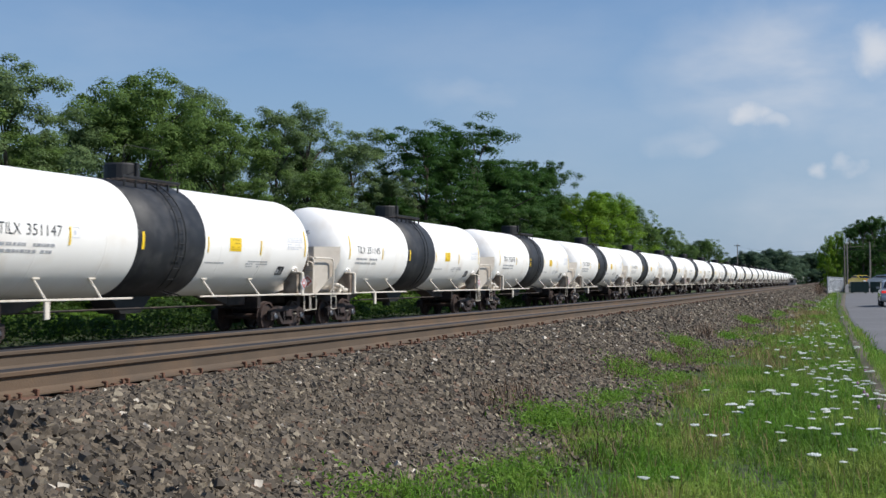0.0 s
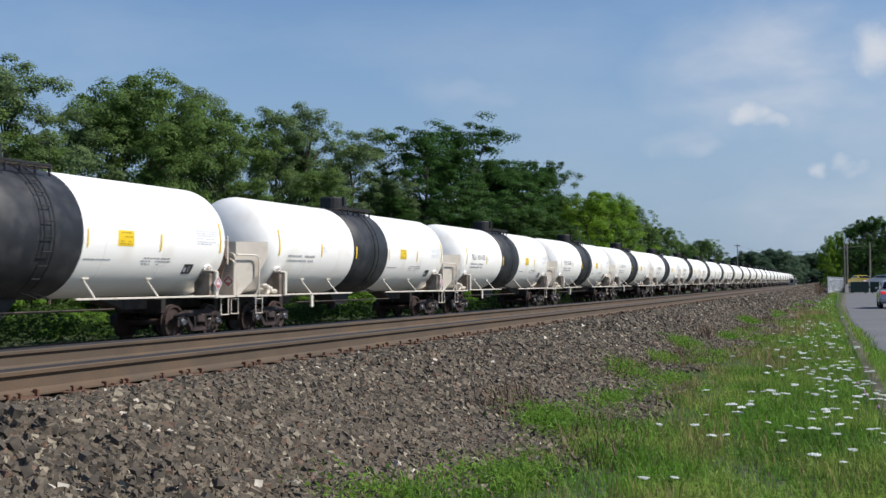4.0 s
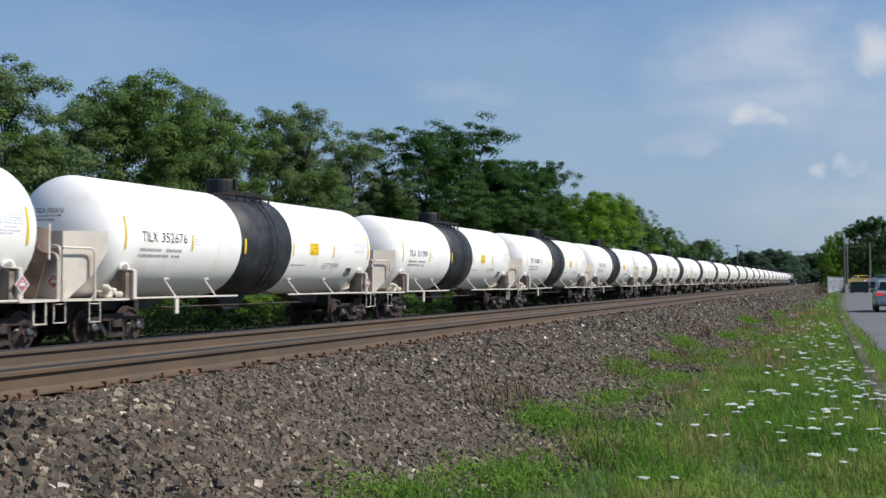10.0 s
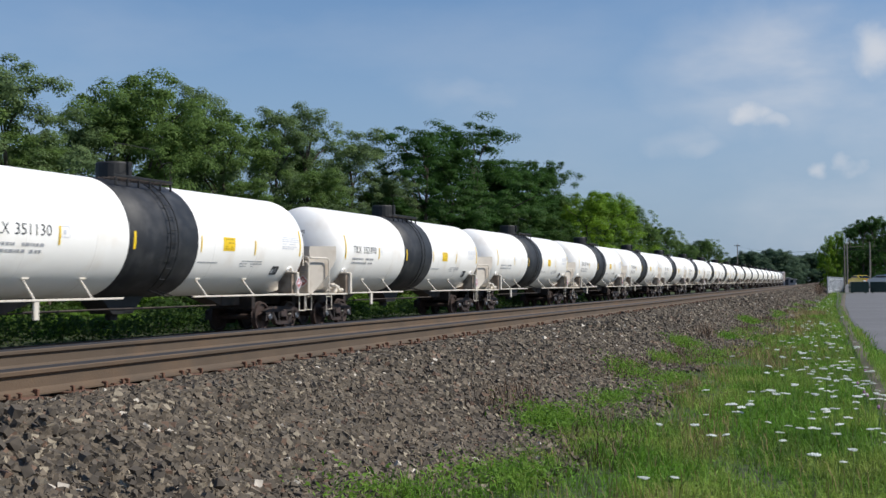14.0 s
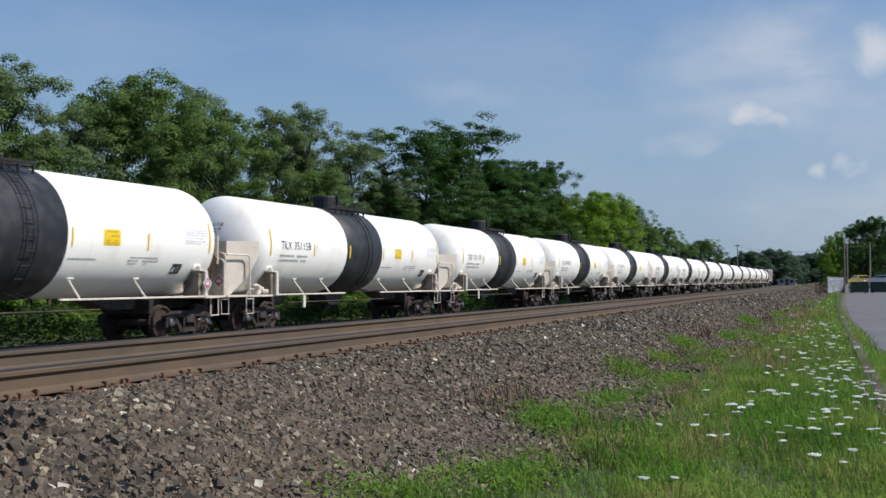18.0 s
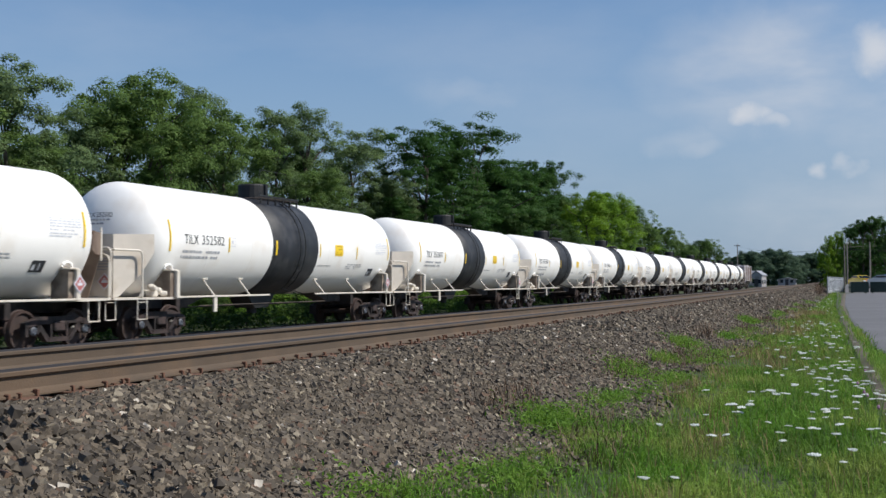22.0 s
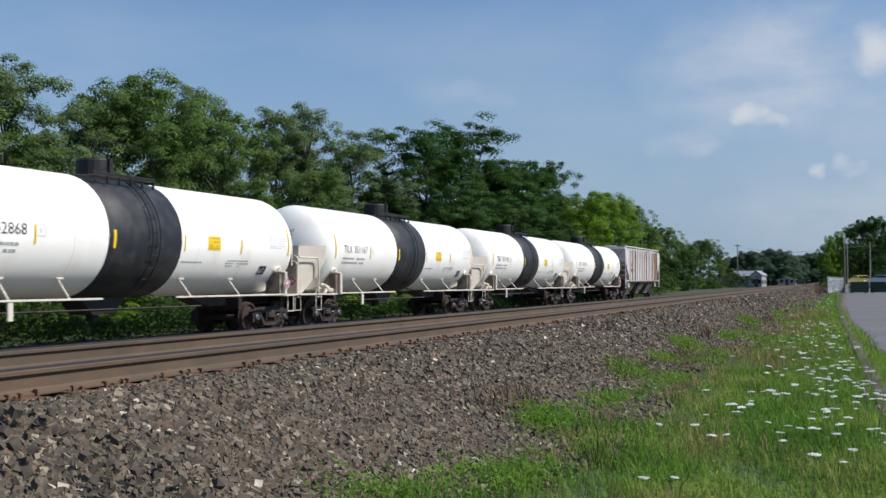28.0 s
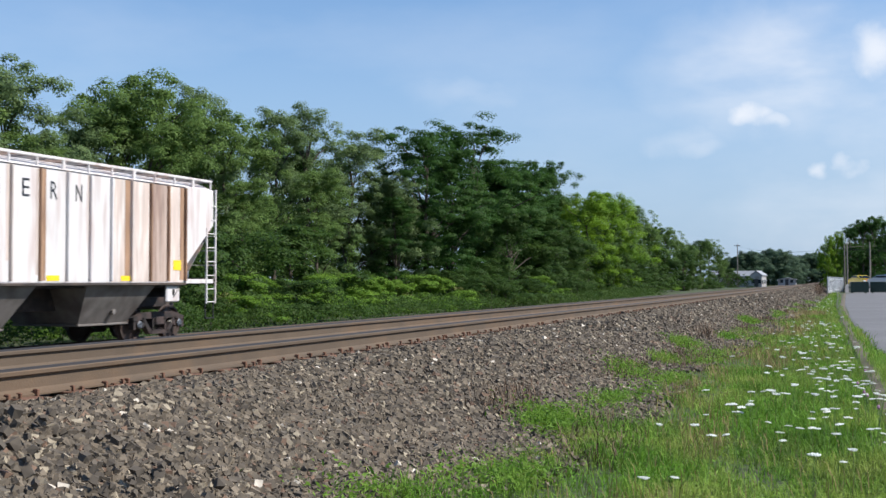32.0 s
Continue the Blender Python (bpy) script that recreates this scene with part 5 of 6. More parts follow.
grow(KINDS, "pale", -42.0, 66.0, -0.3, 0.95, 15, 1.0)
grow(KINDS, "mid", -40.0, 78.0, -0.3, 0.92, 255, 1.0)
for x, y, size in ((1.5, 222, 1.05), (5.0, 221, 1.2), (9.0, 219, 1.35), (13.0, 215, 1.5), (3.2, 232, 1.3)):
    grow(KINDS, "low", x, y, -0.3, size, 40 * x, 1.0)
grow(KINDS, "low", -3.4, 207.0, -0.3, 0.95, 70, 0.5)
rnd = random.Random(31)
for i in range(58):
    # the bushes and young growth between the train's line and the wood
    y = 14 + i * 2.4 + rnd.uniform(-0.8, 0.8) + (i > 30) * (i - 30) * 2.2
    kind = rnd.choice(("bright", "bright", "plain", "seedy") if i < 34 else ("plain", "plain", "bright"))
    grow(BUSHES, kind, -24.6 - bend(y) - rnd.uniform(0, 3.0) - 0.008 * y, y, -0.25, rnd.uniform(0.75, 1.2), rnd.uniform(0, 360), rnd.uniform(0.9, 1.3))
for i in range(26):
    y = 18 + i * 6.2 + rnd.uniform(-1, 1)
    if 58 < y < 108:
        continue
    grow(BUSHES, "plain", -29 - bend(y) - rnd.uniform(0, 2.5), y, -0.25, rnd.uniform(1.3, 1.9), rnd.uniform(0, 360), 1.1)


for i in range(34):
    # young growth close behind the train's line
    y = 13 + i * 2.0 + 0.02 * i * i + rnd.uniform(-0.6, 0.6)
    grow(BUSHES, rnd.choice(("bright", "bright", "plain")), -22.5 - bend(y) - rnd.uniform(0, 1.3), y, -0.25, rnd.uniform(0.38, 0.72), rnd.uniform(0, 360), rnd.uniform(1.0, 1.4))


def low_growth():
    """Knee-high weeds and long grass beyond the train."""
    rng = np.random.default_rng(77)
    k = 100000
    y = 8 + 130 * rng.random(k) ** 1.7
    x = -20.4 - 6.5 * rng.random(k) ** 0.9
    hump = 0.5 + 0.45 * (np.sin(y * 0.9 + x * 1.3) * 0.5 + 0.5) + 0.25 * (np.sin(y * 2.3 - x) * 0.5 + 0.5)
    x = x - np.array([bend(v) for v in y])
    z = -0.22 + hump * rng.random(k) ** 0.6
    nor = rng.normal(size=(k, 3)) * 0.7 + np.array((0.3, -0.2, 0.8))
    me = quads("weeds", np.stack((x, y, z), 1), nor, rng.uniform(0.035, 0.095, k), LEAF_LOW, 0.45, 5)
    tagged(new("weeds", me), "knee-high green weeds beyond the train", "weeds", kind="stuff")


low_growth()


# ---- ballast stones ----
def stones():
    rng = np.random.default_rng(8)
    cube = np.array([(x, y, z) for x in (-1, 1) for y in (-1, 1) for z in (-1, 1)], float)
    quad = np.array([(0, 1, 3, 2), (4, 6, 7, 5), (0, 4, 5, 1), (2, 3, 7, 6), (0, 2, 6, 4), (1, 5, 7, 3)])

    def surface(x):
        return np.interp(x, [-4.93, -4.50, -3.7, -3.1, -2.7, -1.5], [0.90, 0.885, 0.60, 0.36, 0.25, 0.22])

    def scatter(k, y0, y1, size, power=1.0):
        y = y0 + (y1 - y0) * rng.random(k)
        x = -4.93 + 3.05 * rng.random(k) ** power
        edge = -2.32 + 0.28 * np.sin(y * 0.55 + 1.0) + 0.22 * np.sin(y * 1.7) + rng.normal(size=k) * 0.16 + 0.25 * np.clip((y - 14) / 20, 0, 1)
        keep = x < edge
        x, y = x[keep], y[keep]
        return x, y, surface(x), size * rng.uniform(0.45, 1.35, len(x))

    def build(name, x, y, z, s):
        k = len(x)
        shape = cube[None] * rng.uniform(0.55, 1.0, (k, 8, 3)) * rng.uniform(0.5, 0.95, (k, 1, 3))
        q = rng.normal(size=(k, 4))
        q /= np.linalg.norm(q, axis=1, keepdims=True)
        w, a, b, c = q.T
        rot = np.stack((1 - 2 * (b * b + c * c), 2 * (a * b - c * w), 2 * (a * c + b * w), 2 * (a * b + c * w), 1 - 2 * (a * a + c * c), 2 * (b * c - a * w), 2 * (a * c - b * w), 2 * (b * c + a * w), 1 - 2 * (a * a + b * b)), 1).reshape(k, 3, 3)
        co = np.einsum("kij,kvj->kvi", rot, shape) * s[:, None, None] * 0.5
        shift = np.array([bend(v) for v in y])
        co += np.stack((x - shift, y, z + s * 0.12), 1)[:, None, :]
        faces = (quad[None] + 8 * np.arange(k)[:, None, None]).reshape(-1, 4)
        me = bpy.data.meshes.new(name)
        me.from_pydata(co.reshape(-1, 3), [], faces.tolist())
        me.materials.append(STONE)
        return me
    batches = [scatter(33000, 3.9, 10, 0.067), scatter(21000, 10, 20, 0.073), scatter(16000, 20, 45, 0.095), scatter(8000, 45, 110, 0.15), scatter(6000, 110, 260, 0.26)]
    x, y, z, s = (np.concatenate(p) for p in zip(*batches))
    tagged(new("ballast_stones", build("ballast_stones", x, y, z, s)), "loose grey and brown crushed stones", "ballast stones", kind="stuff")
    # the stones of the nearest stretch, one by one
    bed = thing("stone_shoulder", "angular grey ballast stones below the rail", "ballast stones", kind="structure")
    shapes = [build("stone", np.zeros(1), np.zeros(1), np.zeros(1), np.array([0.066])) for _ in range(14)]
    x, y, z, s = scatter(400, 4.6, 5.6, 0.066)
    for i in range(min(300, len(x))):
        ob = new("stone", shapes[i % 14])
        ob.parent = bed
        f = rnd.uniform(0.6, 1.3)
        ob.matrix_basis = pose(x[i], y[i], z[i] + 0.025, rnd.uniform(0, 360), rnd.uniform(0, 360), rnd.uniform(0, 360)) @ Matrix.Diagonal((f, f, f, 1))


stones()


# ---- grass verge and its flowers ----
def blades(name, x, y, z, length, width, lean, mat, seed):
    """Bent grass blades: a foot, a knee and a tip each."""
    rng = np.random.default_rng(seed)
    k = len(x)
    ang = rng.uniform(0, 2 * math.pi, k)
    d = np.stack((np.cos(ang), np.sin(ang), np.zeros(k)), 1)
    side = np.stack((-np.sin(ang), np.cos(ang), np.zeros(k)), 1) * width[:, None]
    foot = np.stack((x, y, z), 1)
    up = np.array((0, 0, 1.0))
    knee = foot + up * (length * 0.6)[:, None] + d * (length * lean * 0.35)[:, None]
    tip = foot + up * (length * (1 - 0.35 * lean))[:, None] + d * (length * lean)[:, None]
    co = np.stack((foot - side, foot + side, knee - side * 0.8, knee + side * 0.8, tip), 1).reshape(-1, 3)
    base = 5 * np.arange(k)
    faces = np.concatenate((np.stack((base, base + 1, base + 3, base + 2), 1).reshape(-1), np.stack((base + 2, base + 3, base + 4), 1).reshape(-1)))
    me = bpy.data.meshes.new(name)
    me.vertices.add(5 * k)
    me.vertices.foreach_set("co", co.astype(np.float32).ravel())
    me.loops.add(7 * k)
    me.loops.foreach_set("vertex_index", faces.astype(np.int32))
    me.polygons.add(2 * k)
    me.polygons.foreach_set("loop_start", np.concatenate((np.arange(0, 4 * k, 4), 4 * k + np.arange(0, 3 * k, 3))).astype(np.int32))
    me.polygons.foreach_set("loop_total", np.concatenate((np.full(k, 4), np.full(k, 3))).astype(np.int32))
    me.update(calc_edges=True)
    me.materials.append(mat)
    return new(name, me)


def verge(x):
    return np.interp(x, [-4.3, -3.2, -2.6, -1.0, 0.6, 1.2], [0.78, 0.34, 0.22, 0.2, 0.17, 0.15])


def grass():
    rng = np.random.default_rng(12)

    def patchy(x, y):
        return np.sin(x * 2.1 + y * 0.63) + np.sin(x * 1.1 - y * 0.41 + 2) + np.sin(y * 1.37 + x * 3.3) * 0.6

    def spread(k, y0, y1, x0, x1):
        y = y0 + (y1 - y0) * rng.random(k) ** 1.3
        x = x0 + (x1 - x0) * rng.random(k)
        edge = -2.45
        inside = (x > edge - 0.3 * patchy(x, y) + rng.normal(size=k) * 0.2) & ((x < path_x(y) - 0.15 + rng.normal(size=k) * 0.06) | ((x > path_x(y) + 0.16 + rng.normal(size=k) * 0.06) & (x < 0.52 - road_np(y) + rng.normal(size=k) * 0.05)))
        thin = ((x > -1.5) & (patchy(x * 1.7, y * 2.3) > -1.6)) | (patchy(x * 1.7, y * 2.3) > 0.0) | (rng.random(k) < 0.3)
        return x[inside & thin], y[inside & thin]

    def road_np(y):
        return np.array([road_shift(v) for v in y])
    for k, y0, y1, size, wide in ((105000, 5.5, 22, 1.0, 0.0036), (42000, 22, 60, 1.15, 0.007), (16000, 60, 150, 1.3, 0.015)):
        x, y = spread(k, y0, y1, -3.2, 1.4)
        tall = np.clip(0.55 + 0.25 * patchy(x, y) * 0.5 + 0.2 * (x + 1.5), 0.3, 1.1)
        length = size * tall * rng.uniform(0.08, 0.34, len(x))
        b = bend_np(y)
        ob = blades("grass", x - b, y, verge(x) - 0.01, length, wide * rng.uniform(0.7, 1.4, len(x)), rng.uniform(0.25, 1.25, len(x)), BLADE, 3)
        tagged(ob, "long green grass on the verge", "grass", kind="stuff")
    # small broad leaves among the blades
    for k, y0, y1, size in ((42000, 5.5, 22, 1.0), (16000, 22, 60, 2.0)):
        x, y = spread(k, y0, y1, -3.4, 1.4)
        tall = np.clip(0.55 + 0.25 * patchy(x, y) * 0.5 + 0.2 * (x + 1.5), 0.3, 1.1)
        z = verge(x) + 0.2 * tall * rng.random(len(x))
        me = quads("clover_leaves", np.stack((x - bend_np(y), y, z), 1), rng.normal(size=(len(x), 3)) * 0.55 + np.array((0, -0.25, 0.9)), size * rng.uniform(0.008, 0.02, len(x)), BLADE, 0.42, 15)
        tagged(new("verge_leaves", me), "small broad green leaves among the grass", "verge leaves", kind="stuff")
    x, y = spread(34000, 5.5, 60, -3.0, 1.0)
    keep = ((patchy(x, y) < 0.1) & (x < -1.0)) | (rng.random(len(x)) < 0.15)
    ob = blades("dry_grass", x[keep] - bend_np(y[keep]), y[keep], verge(x[keep]), rng.uniform(0.07, 0.30, keep.sum()), 0.0026 + 0.0001 * y[keep], rng.uniform(0.2, 0.7, keep.sum()), DRY, 4)
    tagged(ob, "dry straw-coloured grass among the green", "grass", kind="stuff")
    # brown weeds that straggle into the stones
    k = 2600
    spots = np.array(((-3.35, 11.2), (-3.1, 16.5), (-2.9, 21.0), (-3.3, 27), (-2.8, 33), (-2.9, 40), (-2.35, 10.6), (-1.95, 9.5), (-2.6, 20.3), (-2.7, 52), (-2.6, 64), (-3.2, 118), (-3.6, 130)))
    pick = rng.integers(0, len(spots), k)
    x = spots[pick, 0] + rng.normal(size=k) * 0.16
    y = spots[pick, 1] + rng.normal(size=k) * (0.3 + 0.03 * spots[pick, 1])
    z = np.interp(x, [-4.50, -3.7, -3.1, -2.7, -1.5], [0.885, 0.60, 0.36, 0.25, 0.22])
    ob = blades("weeds", x, y, z, rng.uniform(0.04, 0.2, k) * np.where(y > 90, 6.0, 1.3), 0.003 + 0.0001 * y, rng.uniform(0.3, 1.0, k), WEED, 6)
    tagged(ob, "brown dead weeds among the stones", "weeds", kind="stuff")
    # grass tufts that stand alone among the stones
    tufts = np.array(((-2.85, 10.9), (-3.1, 16.6), (-2.42, 16.3), (-3.25, 23.2), (-2.35, 8.0), (-3.05, 19.6), (-3.2, 37.5), (-2.75, 7.0), (-2.9, 28.5), (-2.75, 46.0), (-2.7, 13.6)))
    k = 6500
    pick = rng.integers(0, len(tufts), k)
    x = tufts[pick, 0] + rng.normal(size=k) * 0.12
    y = tufts[pick, 1] + rng.normal(size=k) * (0.12 + 0.016 * tufts[pick, 1])
    z = np.interp(x, [-4.50, -3.7, -3.1, -2.7, -1.5], [0.885, 0.60, 0.36, 0.25, 0.22])
    ob = blades("grass", x, y, z, rng.uniform(0.04, 0.15, k), 0.0022 + 0.0002 * y, rng.uniform(0.5, 1.4, k), BLADE, 16)
    tagged(ob, "green grass tufts among the ballast stones", "grass", kind="stuff")
    # leafy tufts at the ballast's foot
    k = 18000
    ty = np.append(6 + 75 * rng.random(20) ** 1.4, (10.7, 11.0, 11.2, 16.3, 16.7, 16.3, 23.0, 23.6, 37.0, 38.0, 8.0, 7.8))
    tx = np.append(-2.62 + rng.normal(size=20) * 0.2, (-2.75, -2.95, -2.85, -3.05, -3.15, -2.42, -3.25, -3.1, -3.2, -3.05, -2.3, -2.6))
    pick = rng.integers(0, len(tx), k)
    x = tx[pick] + rng.normal(size=k) * 0.17
    y = ty[pick] + rng.normal(size=k) * (0.22 + 0.012 * ty[pick])
    z = np.interp(x, [-4.50, -3.7, -3.1, -2.7, -1.5], [0.885, 0.60, 0.36, 0.25, 0.22]) + 0.12 * rng.random(k)
    me = quads("leafy_weeds", np.stack((x, y, z), 1), rng.normal(size=(k, 3)) * 0.6 + np.array((0, -0.2, 1)), rng.uniform(0.012, 0.034, k), LEAF_BUSH, 0.35, 9)
    tagged(new("leafy_weeds", me), "small leafy weeds at the foot of the stones", "weeds", kind="stuff")


def bend_np(y):
    return 0.0165 * 45 * np.log1p(np.exp(np.minimum((y - 110) / 45, 60)))


grass()


def flower():
    f = thing("wild_carrot", "white umbel of wild carrot on a thin green stem", "flower", "flowers on the verge")
    bm = tube(bmesh.new(), ((0, 0, -0.02), (0.01, 0.005, 0.25), (0, 0, 0.46)), 0.0035, 5)
    part("stem", bm, STEM, f)
    bm = bmesh.new()
    r2 = random.Random(2)
    # a flat plate of many small umbellets
    for k in range(24):
        r, a = 0.058 * math.sqrt(k / 24), k * 2.4
        w = r2.uniform(0.010, 0.015)
        revolve(bm, ((0, 0.007), (w * 0.7, 0.005), (w, 0), (0, -0.006)), pose(r * math.cos(a), r * math.sin(a), 0.462 - 1.2 * r * r + r2.uniform(-0.003, 0.003)), 6)
    part("flower_head", bm, UMBEL, f, "flat white flower head")
    return f


def flowers():
    first = flower()
    r2 = random.Random(5)
    spots = (
    (-0.96, 10.0), (-1.1, 7.3), (-1.13, 6.45), (-0.97, 6.32), (-1.43, 5.5), (-1.27, 5.64), (-0.61, 5.72), (-0.27, 7.2),
    (-0.49, 8.49), (-0.85, 8.53), (-0.95, 11.48), (-1.0, 8.13), (-0.08, 7.81), (0.01, 8.04), (-0.98, 13.35), (-0.84, 15.32),
)
    spots = list(spots)
    while len(spots) < 215:
        y = 9.0 + 24 * r2.random() ** 1.35
        x = min(0.36 - 0.036 * y + r2.gauss(0, 0.34), float(path_x(y)) - 0.22)
        if r2.random() < 0.16:
            x -= r2.uniform(0.2, 1.1)
        spots.append((x, y))
    for k in range(34):
        y = r2.uniform(38, 75)
        spots.append((-0.2 - 0.014 * y - abs(r2.gauss(0, 0.4)), y))
    for i, (x, y) in enumerate(spots):
        size = r2.uniform(0.62, 1.15)
        m = pose(x, y, float(verge(x)), r2.uniform(-7, 7), r2.uniform(-7, 7), r2.uniform(0, 360)) @ Matrix.Diagonal((size * r2.uniform(0.6, 1.05), size * r2.uniform(0.6, 1.05), size * r2.uniform(0.75, 1.1), 1))
        if i == 0:
            first.matrix_basis = m
        else:
            copy_thing(first, m)
    for i in range(6):
        y = r2.uniform(11, 16)
        x = r2.uniform(-0.3, 0.25)
        f = thing("clover", "mauve clover flower on a green stem", "flower", "mauve flowers on the verge", m=pose(x, y, float(verge(x))))
        part("stem", tube(bmesh.new(), ((0, 0, 0), (0.01, 0, 0.34)), 0.003, 5), STEM, f)
        part("flower_head", revolve(bmesh.new(), ((0, 0.37), (0.014, 0.36), (0.016, 0.34), (0, 0.325)), None, 8), CLOVER, f)


flowers()


# ---- across the road end: parked cars, bins, fence, poles, sheds ----
CHROME = material("glass_dark", (0.02, 0.025, 0.03), 0.08, spread=0.05)
TYRE = material("tyre_rubber", (0.02, 0.02, 0.02), 0.85, spread=0.2)
RIM = material("alloy_rim", (0.45, 0.46, 0.48), 0.35, 0.8, spread=0.1)
TAIL = material("tail_lamp_red", (0.55, 0.02, 0.02), 0.2, spread=0.05)
_b = TAIL.node_tree.nodes["Principled BSDF"]
_b.inputs["Emission Color"].default_value, _b.inputs["Emission Strength"].default_value = (1.0, 0.05, 0.04, 1), 0.45
LAMP = material("head_lamp_lens", (0.75, 0.76, 0.78), 0.1, spread=0.05)
PLATE = material("plate_blank", (0.65, 0.65, 0.62), 0.5)
BIN = material("bin_green_paint", (0.012, 0.035, 0.026), 0.55, spread=0.3, scale=4)
BINLID = material("bin_black_lid", (0.012, 0.013, 0.014), 0.5, spread=0.2)
FENCE = material("white_fence_paint", (0.52, 0.53, 0.54), 0.6, spread=0.06, piece=0.08)
POLE = material("grey_pole_wood", (0.24, 0.21, 0.18), 0.9, spread=0.25, scale=3, bump=0.5, bump_scale=10)
ROOF = material("grey_metal_roof", (0.28, 0.29, 0.31), 0.5, spread=0.12, scale=1)
SIDING = material("pale_siding", (0.34, 0.34, 0.345), 0.7, spread=0.1, scale=1.2, second=(0.24, 0.21, 0.20), second_scale=0.6)
DOORDARK = material("dark_opening", (0.03, 0.03, 0.035), 0.6)


def paint(name, colour, metal=0.3):
    return material(name, colour, 0.25, metal, spread=0.05, scale=2, coat=0.6)


def motor_car(label, mat, m):
    """A saloon whose front points along +y; its base is on the ground."""
    c = thing("car", label, "car", m=m)
    half = 0.89
    low = ((-2.25, 0.32), (-2.30, 0.55), (-2.26, 0.88), (-2.1, 0.98), (-1.45, 1.03), (0.95, 0.98), (1.95, 0.84), (2.25, 0.66), (2.28, 0.38), (2.1, 0.26), (-2.05, 0.26))
    bm = prism(bmesh.new(), low, "x", -half, half)
    e = [q for q in bm.edges if abs(q.verts[0].co.x - q.verts[1].co.x) < 0.01]
    bmesh.ops.bevel(bm, geom=e, offset=0.06, segments=2, affect="EDGES")
    body = part("body", bm, mat, c, smooth=False)
    up = ((-1.75, 1.0), (-1.05, 1.43), (-0.5, 1.49), (0.25, 1.46), (1.15, 0.97))
    bm = prism(bmesh.new(), up, "x", -0.74, 0.74)
    for v in bm.verts:
        if v.co.z < 1.1:
            v.co.x *= 1.12
    e = [q for q in bm.edges if abs(q.verts[0].co.x - q.verts[1].co.x) < 0.2]
    bmesh.ops.bevel(bm, geom=e, offset=0.05, segments=2, affect="EDGES")
    part("cabin", bm, mat, c)
    for name, pts in (("rear_window", ((-1.70, 1.05), (-1.10, 1.40))), ("windscreen", ((1.05, 1.04), (0.33, 1.42)))):
        (y0, z0), (y1, z1) = pts
        s = 1 if y0 > 0 else -1
        bm = bmesh.new()
        v = [bm.verts.new(q) for q in ((-0.74, y0 + 0.03 * s, z0), (0.74, y0 + 0.03 * s, z0), (0.62, y1 + 0.05 * s, z1), (-0.62, y1 + 0.05 * s, z1))]
        bm.faces.new(v)
        bmesh.ops.solidify(bm, geom=bm.faces[:], thickness=0.015)
        part(name, bm, CHROME, c)
    for s in (-1, 1):
        bm = prism(bmesh.new(), ((-1.45, 1.06), (-1.02, 1.36), (0.2, 1.38), (0.85, 1.06)), "x", min(s * 0.775, s * 0.80), max(s * 0.775, s * 0.80))
        part("side_window", bm, CHROME, c)
        part("tail_lamp", box(bmesh.new(), min(s * 0.58, s * 0.85), max(s * 0.58, s * 0.85), -2.33, -2.2, 0.76, 0.90, 0.02), TAIL, c, "red tail lamp")
        part("head_lamp", box(bmesh.new(), min(s * 0.5, s * 0.84), max(s * 0.5, s * 0.84), 2.1, 2.27, 0.62, 0.76, 0.02), LAMP, c)
        part("mirror", box(bmesh.new(), min(s * 0.86, s * 1.02), max(s * 0.86, s * 1.02), 0.62, 0.74, 0.98, 1.1, 0.02), mat, c)
        for y in (-1.38, 1.42):
            bm = revolve(bmesh.new(), ((0, 0.09), (0.19, 0.10), (0.28, 0.10), (0.32, 0.06), (0.32, -0.08), (0.25, -0.1), (0, -0.1)), pose(s * 0.80, y, 0.32) @ (ALONG_X if s > 0 else pose(0, 0, 0, 0, -90, 0)), 20)
            w = part("wheel", bm, TYRE, c)
            part("rim", revolve(bmesh.new(), ((0, 0.11), (0.08, 0.115), (0.19, 0.105), (0.19, 0.09), (0, 0.09)), pose(s * 0.80, y, 0.32) @ (ALONG_X if s > 0 else pose(0, 0, 0, 0, -90, 0)), 14), RIM, w)
    part("bumper", box(bmesh.new(), -0.86, 0.86, -2.36, -2.25, 0.36, 0.58, 0.03), mat, c)
    part("plate", box(bmesh.new(), -0.26, 0.26, -2.345, -2.325, 0.66, 0.78), PLATE, c)
    return c


SILVER = paint("silver_grey_paint", (0.30, 0.33, 0.36))
saloon = motor_car("silver-grey saloon car on the asphalt road", SILVER, pose(2.2, 69.6, 0.235, 0, 0, 1.2))
motor_car("yellow car parked behind the dark bins", paint("yellow_car_paint", (0.62, 0.45, 0.03), 0.0), pose(0.9, 164, 0.952, 0, 0, 205))
motor_car("silver car parked beside the bins", paint("pale_silver_paint", (0.42, 0.46, 0.50)), pose(3.9, 156, 0.952, 0, 0, 250))
motor_car("blue car parked behind the bins", paint("blue_car_paint", (0.10, 0.22, 0.45)), pose(5.2, 172, 1.15, 0, 0, 250))


bm = prism(bmesh.new(), ((148, 0.1), (151, 0.94), (166, 0.95), (169, 1.14), (192, 1.15), (196, 0.1)), "x", -1.1, 22)
tagged(put("parking_lot", bm, ASPHALT), "raised asphalt parking lot behind the bins", "parking lot", kind="structure")


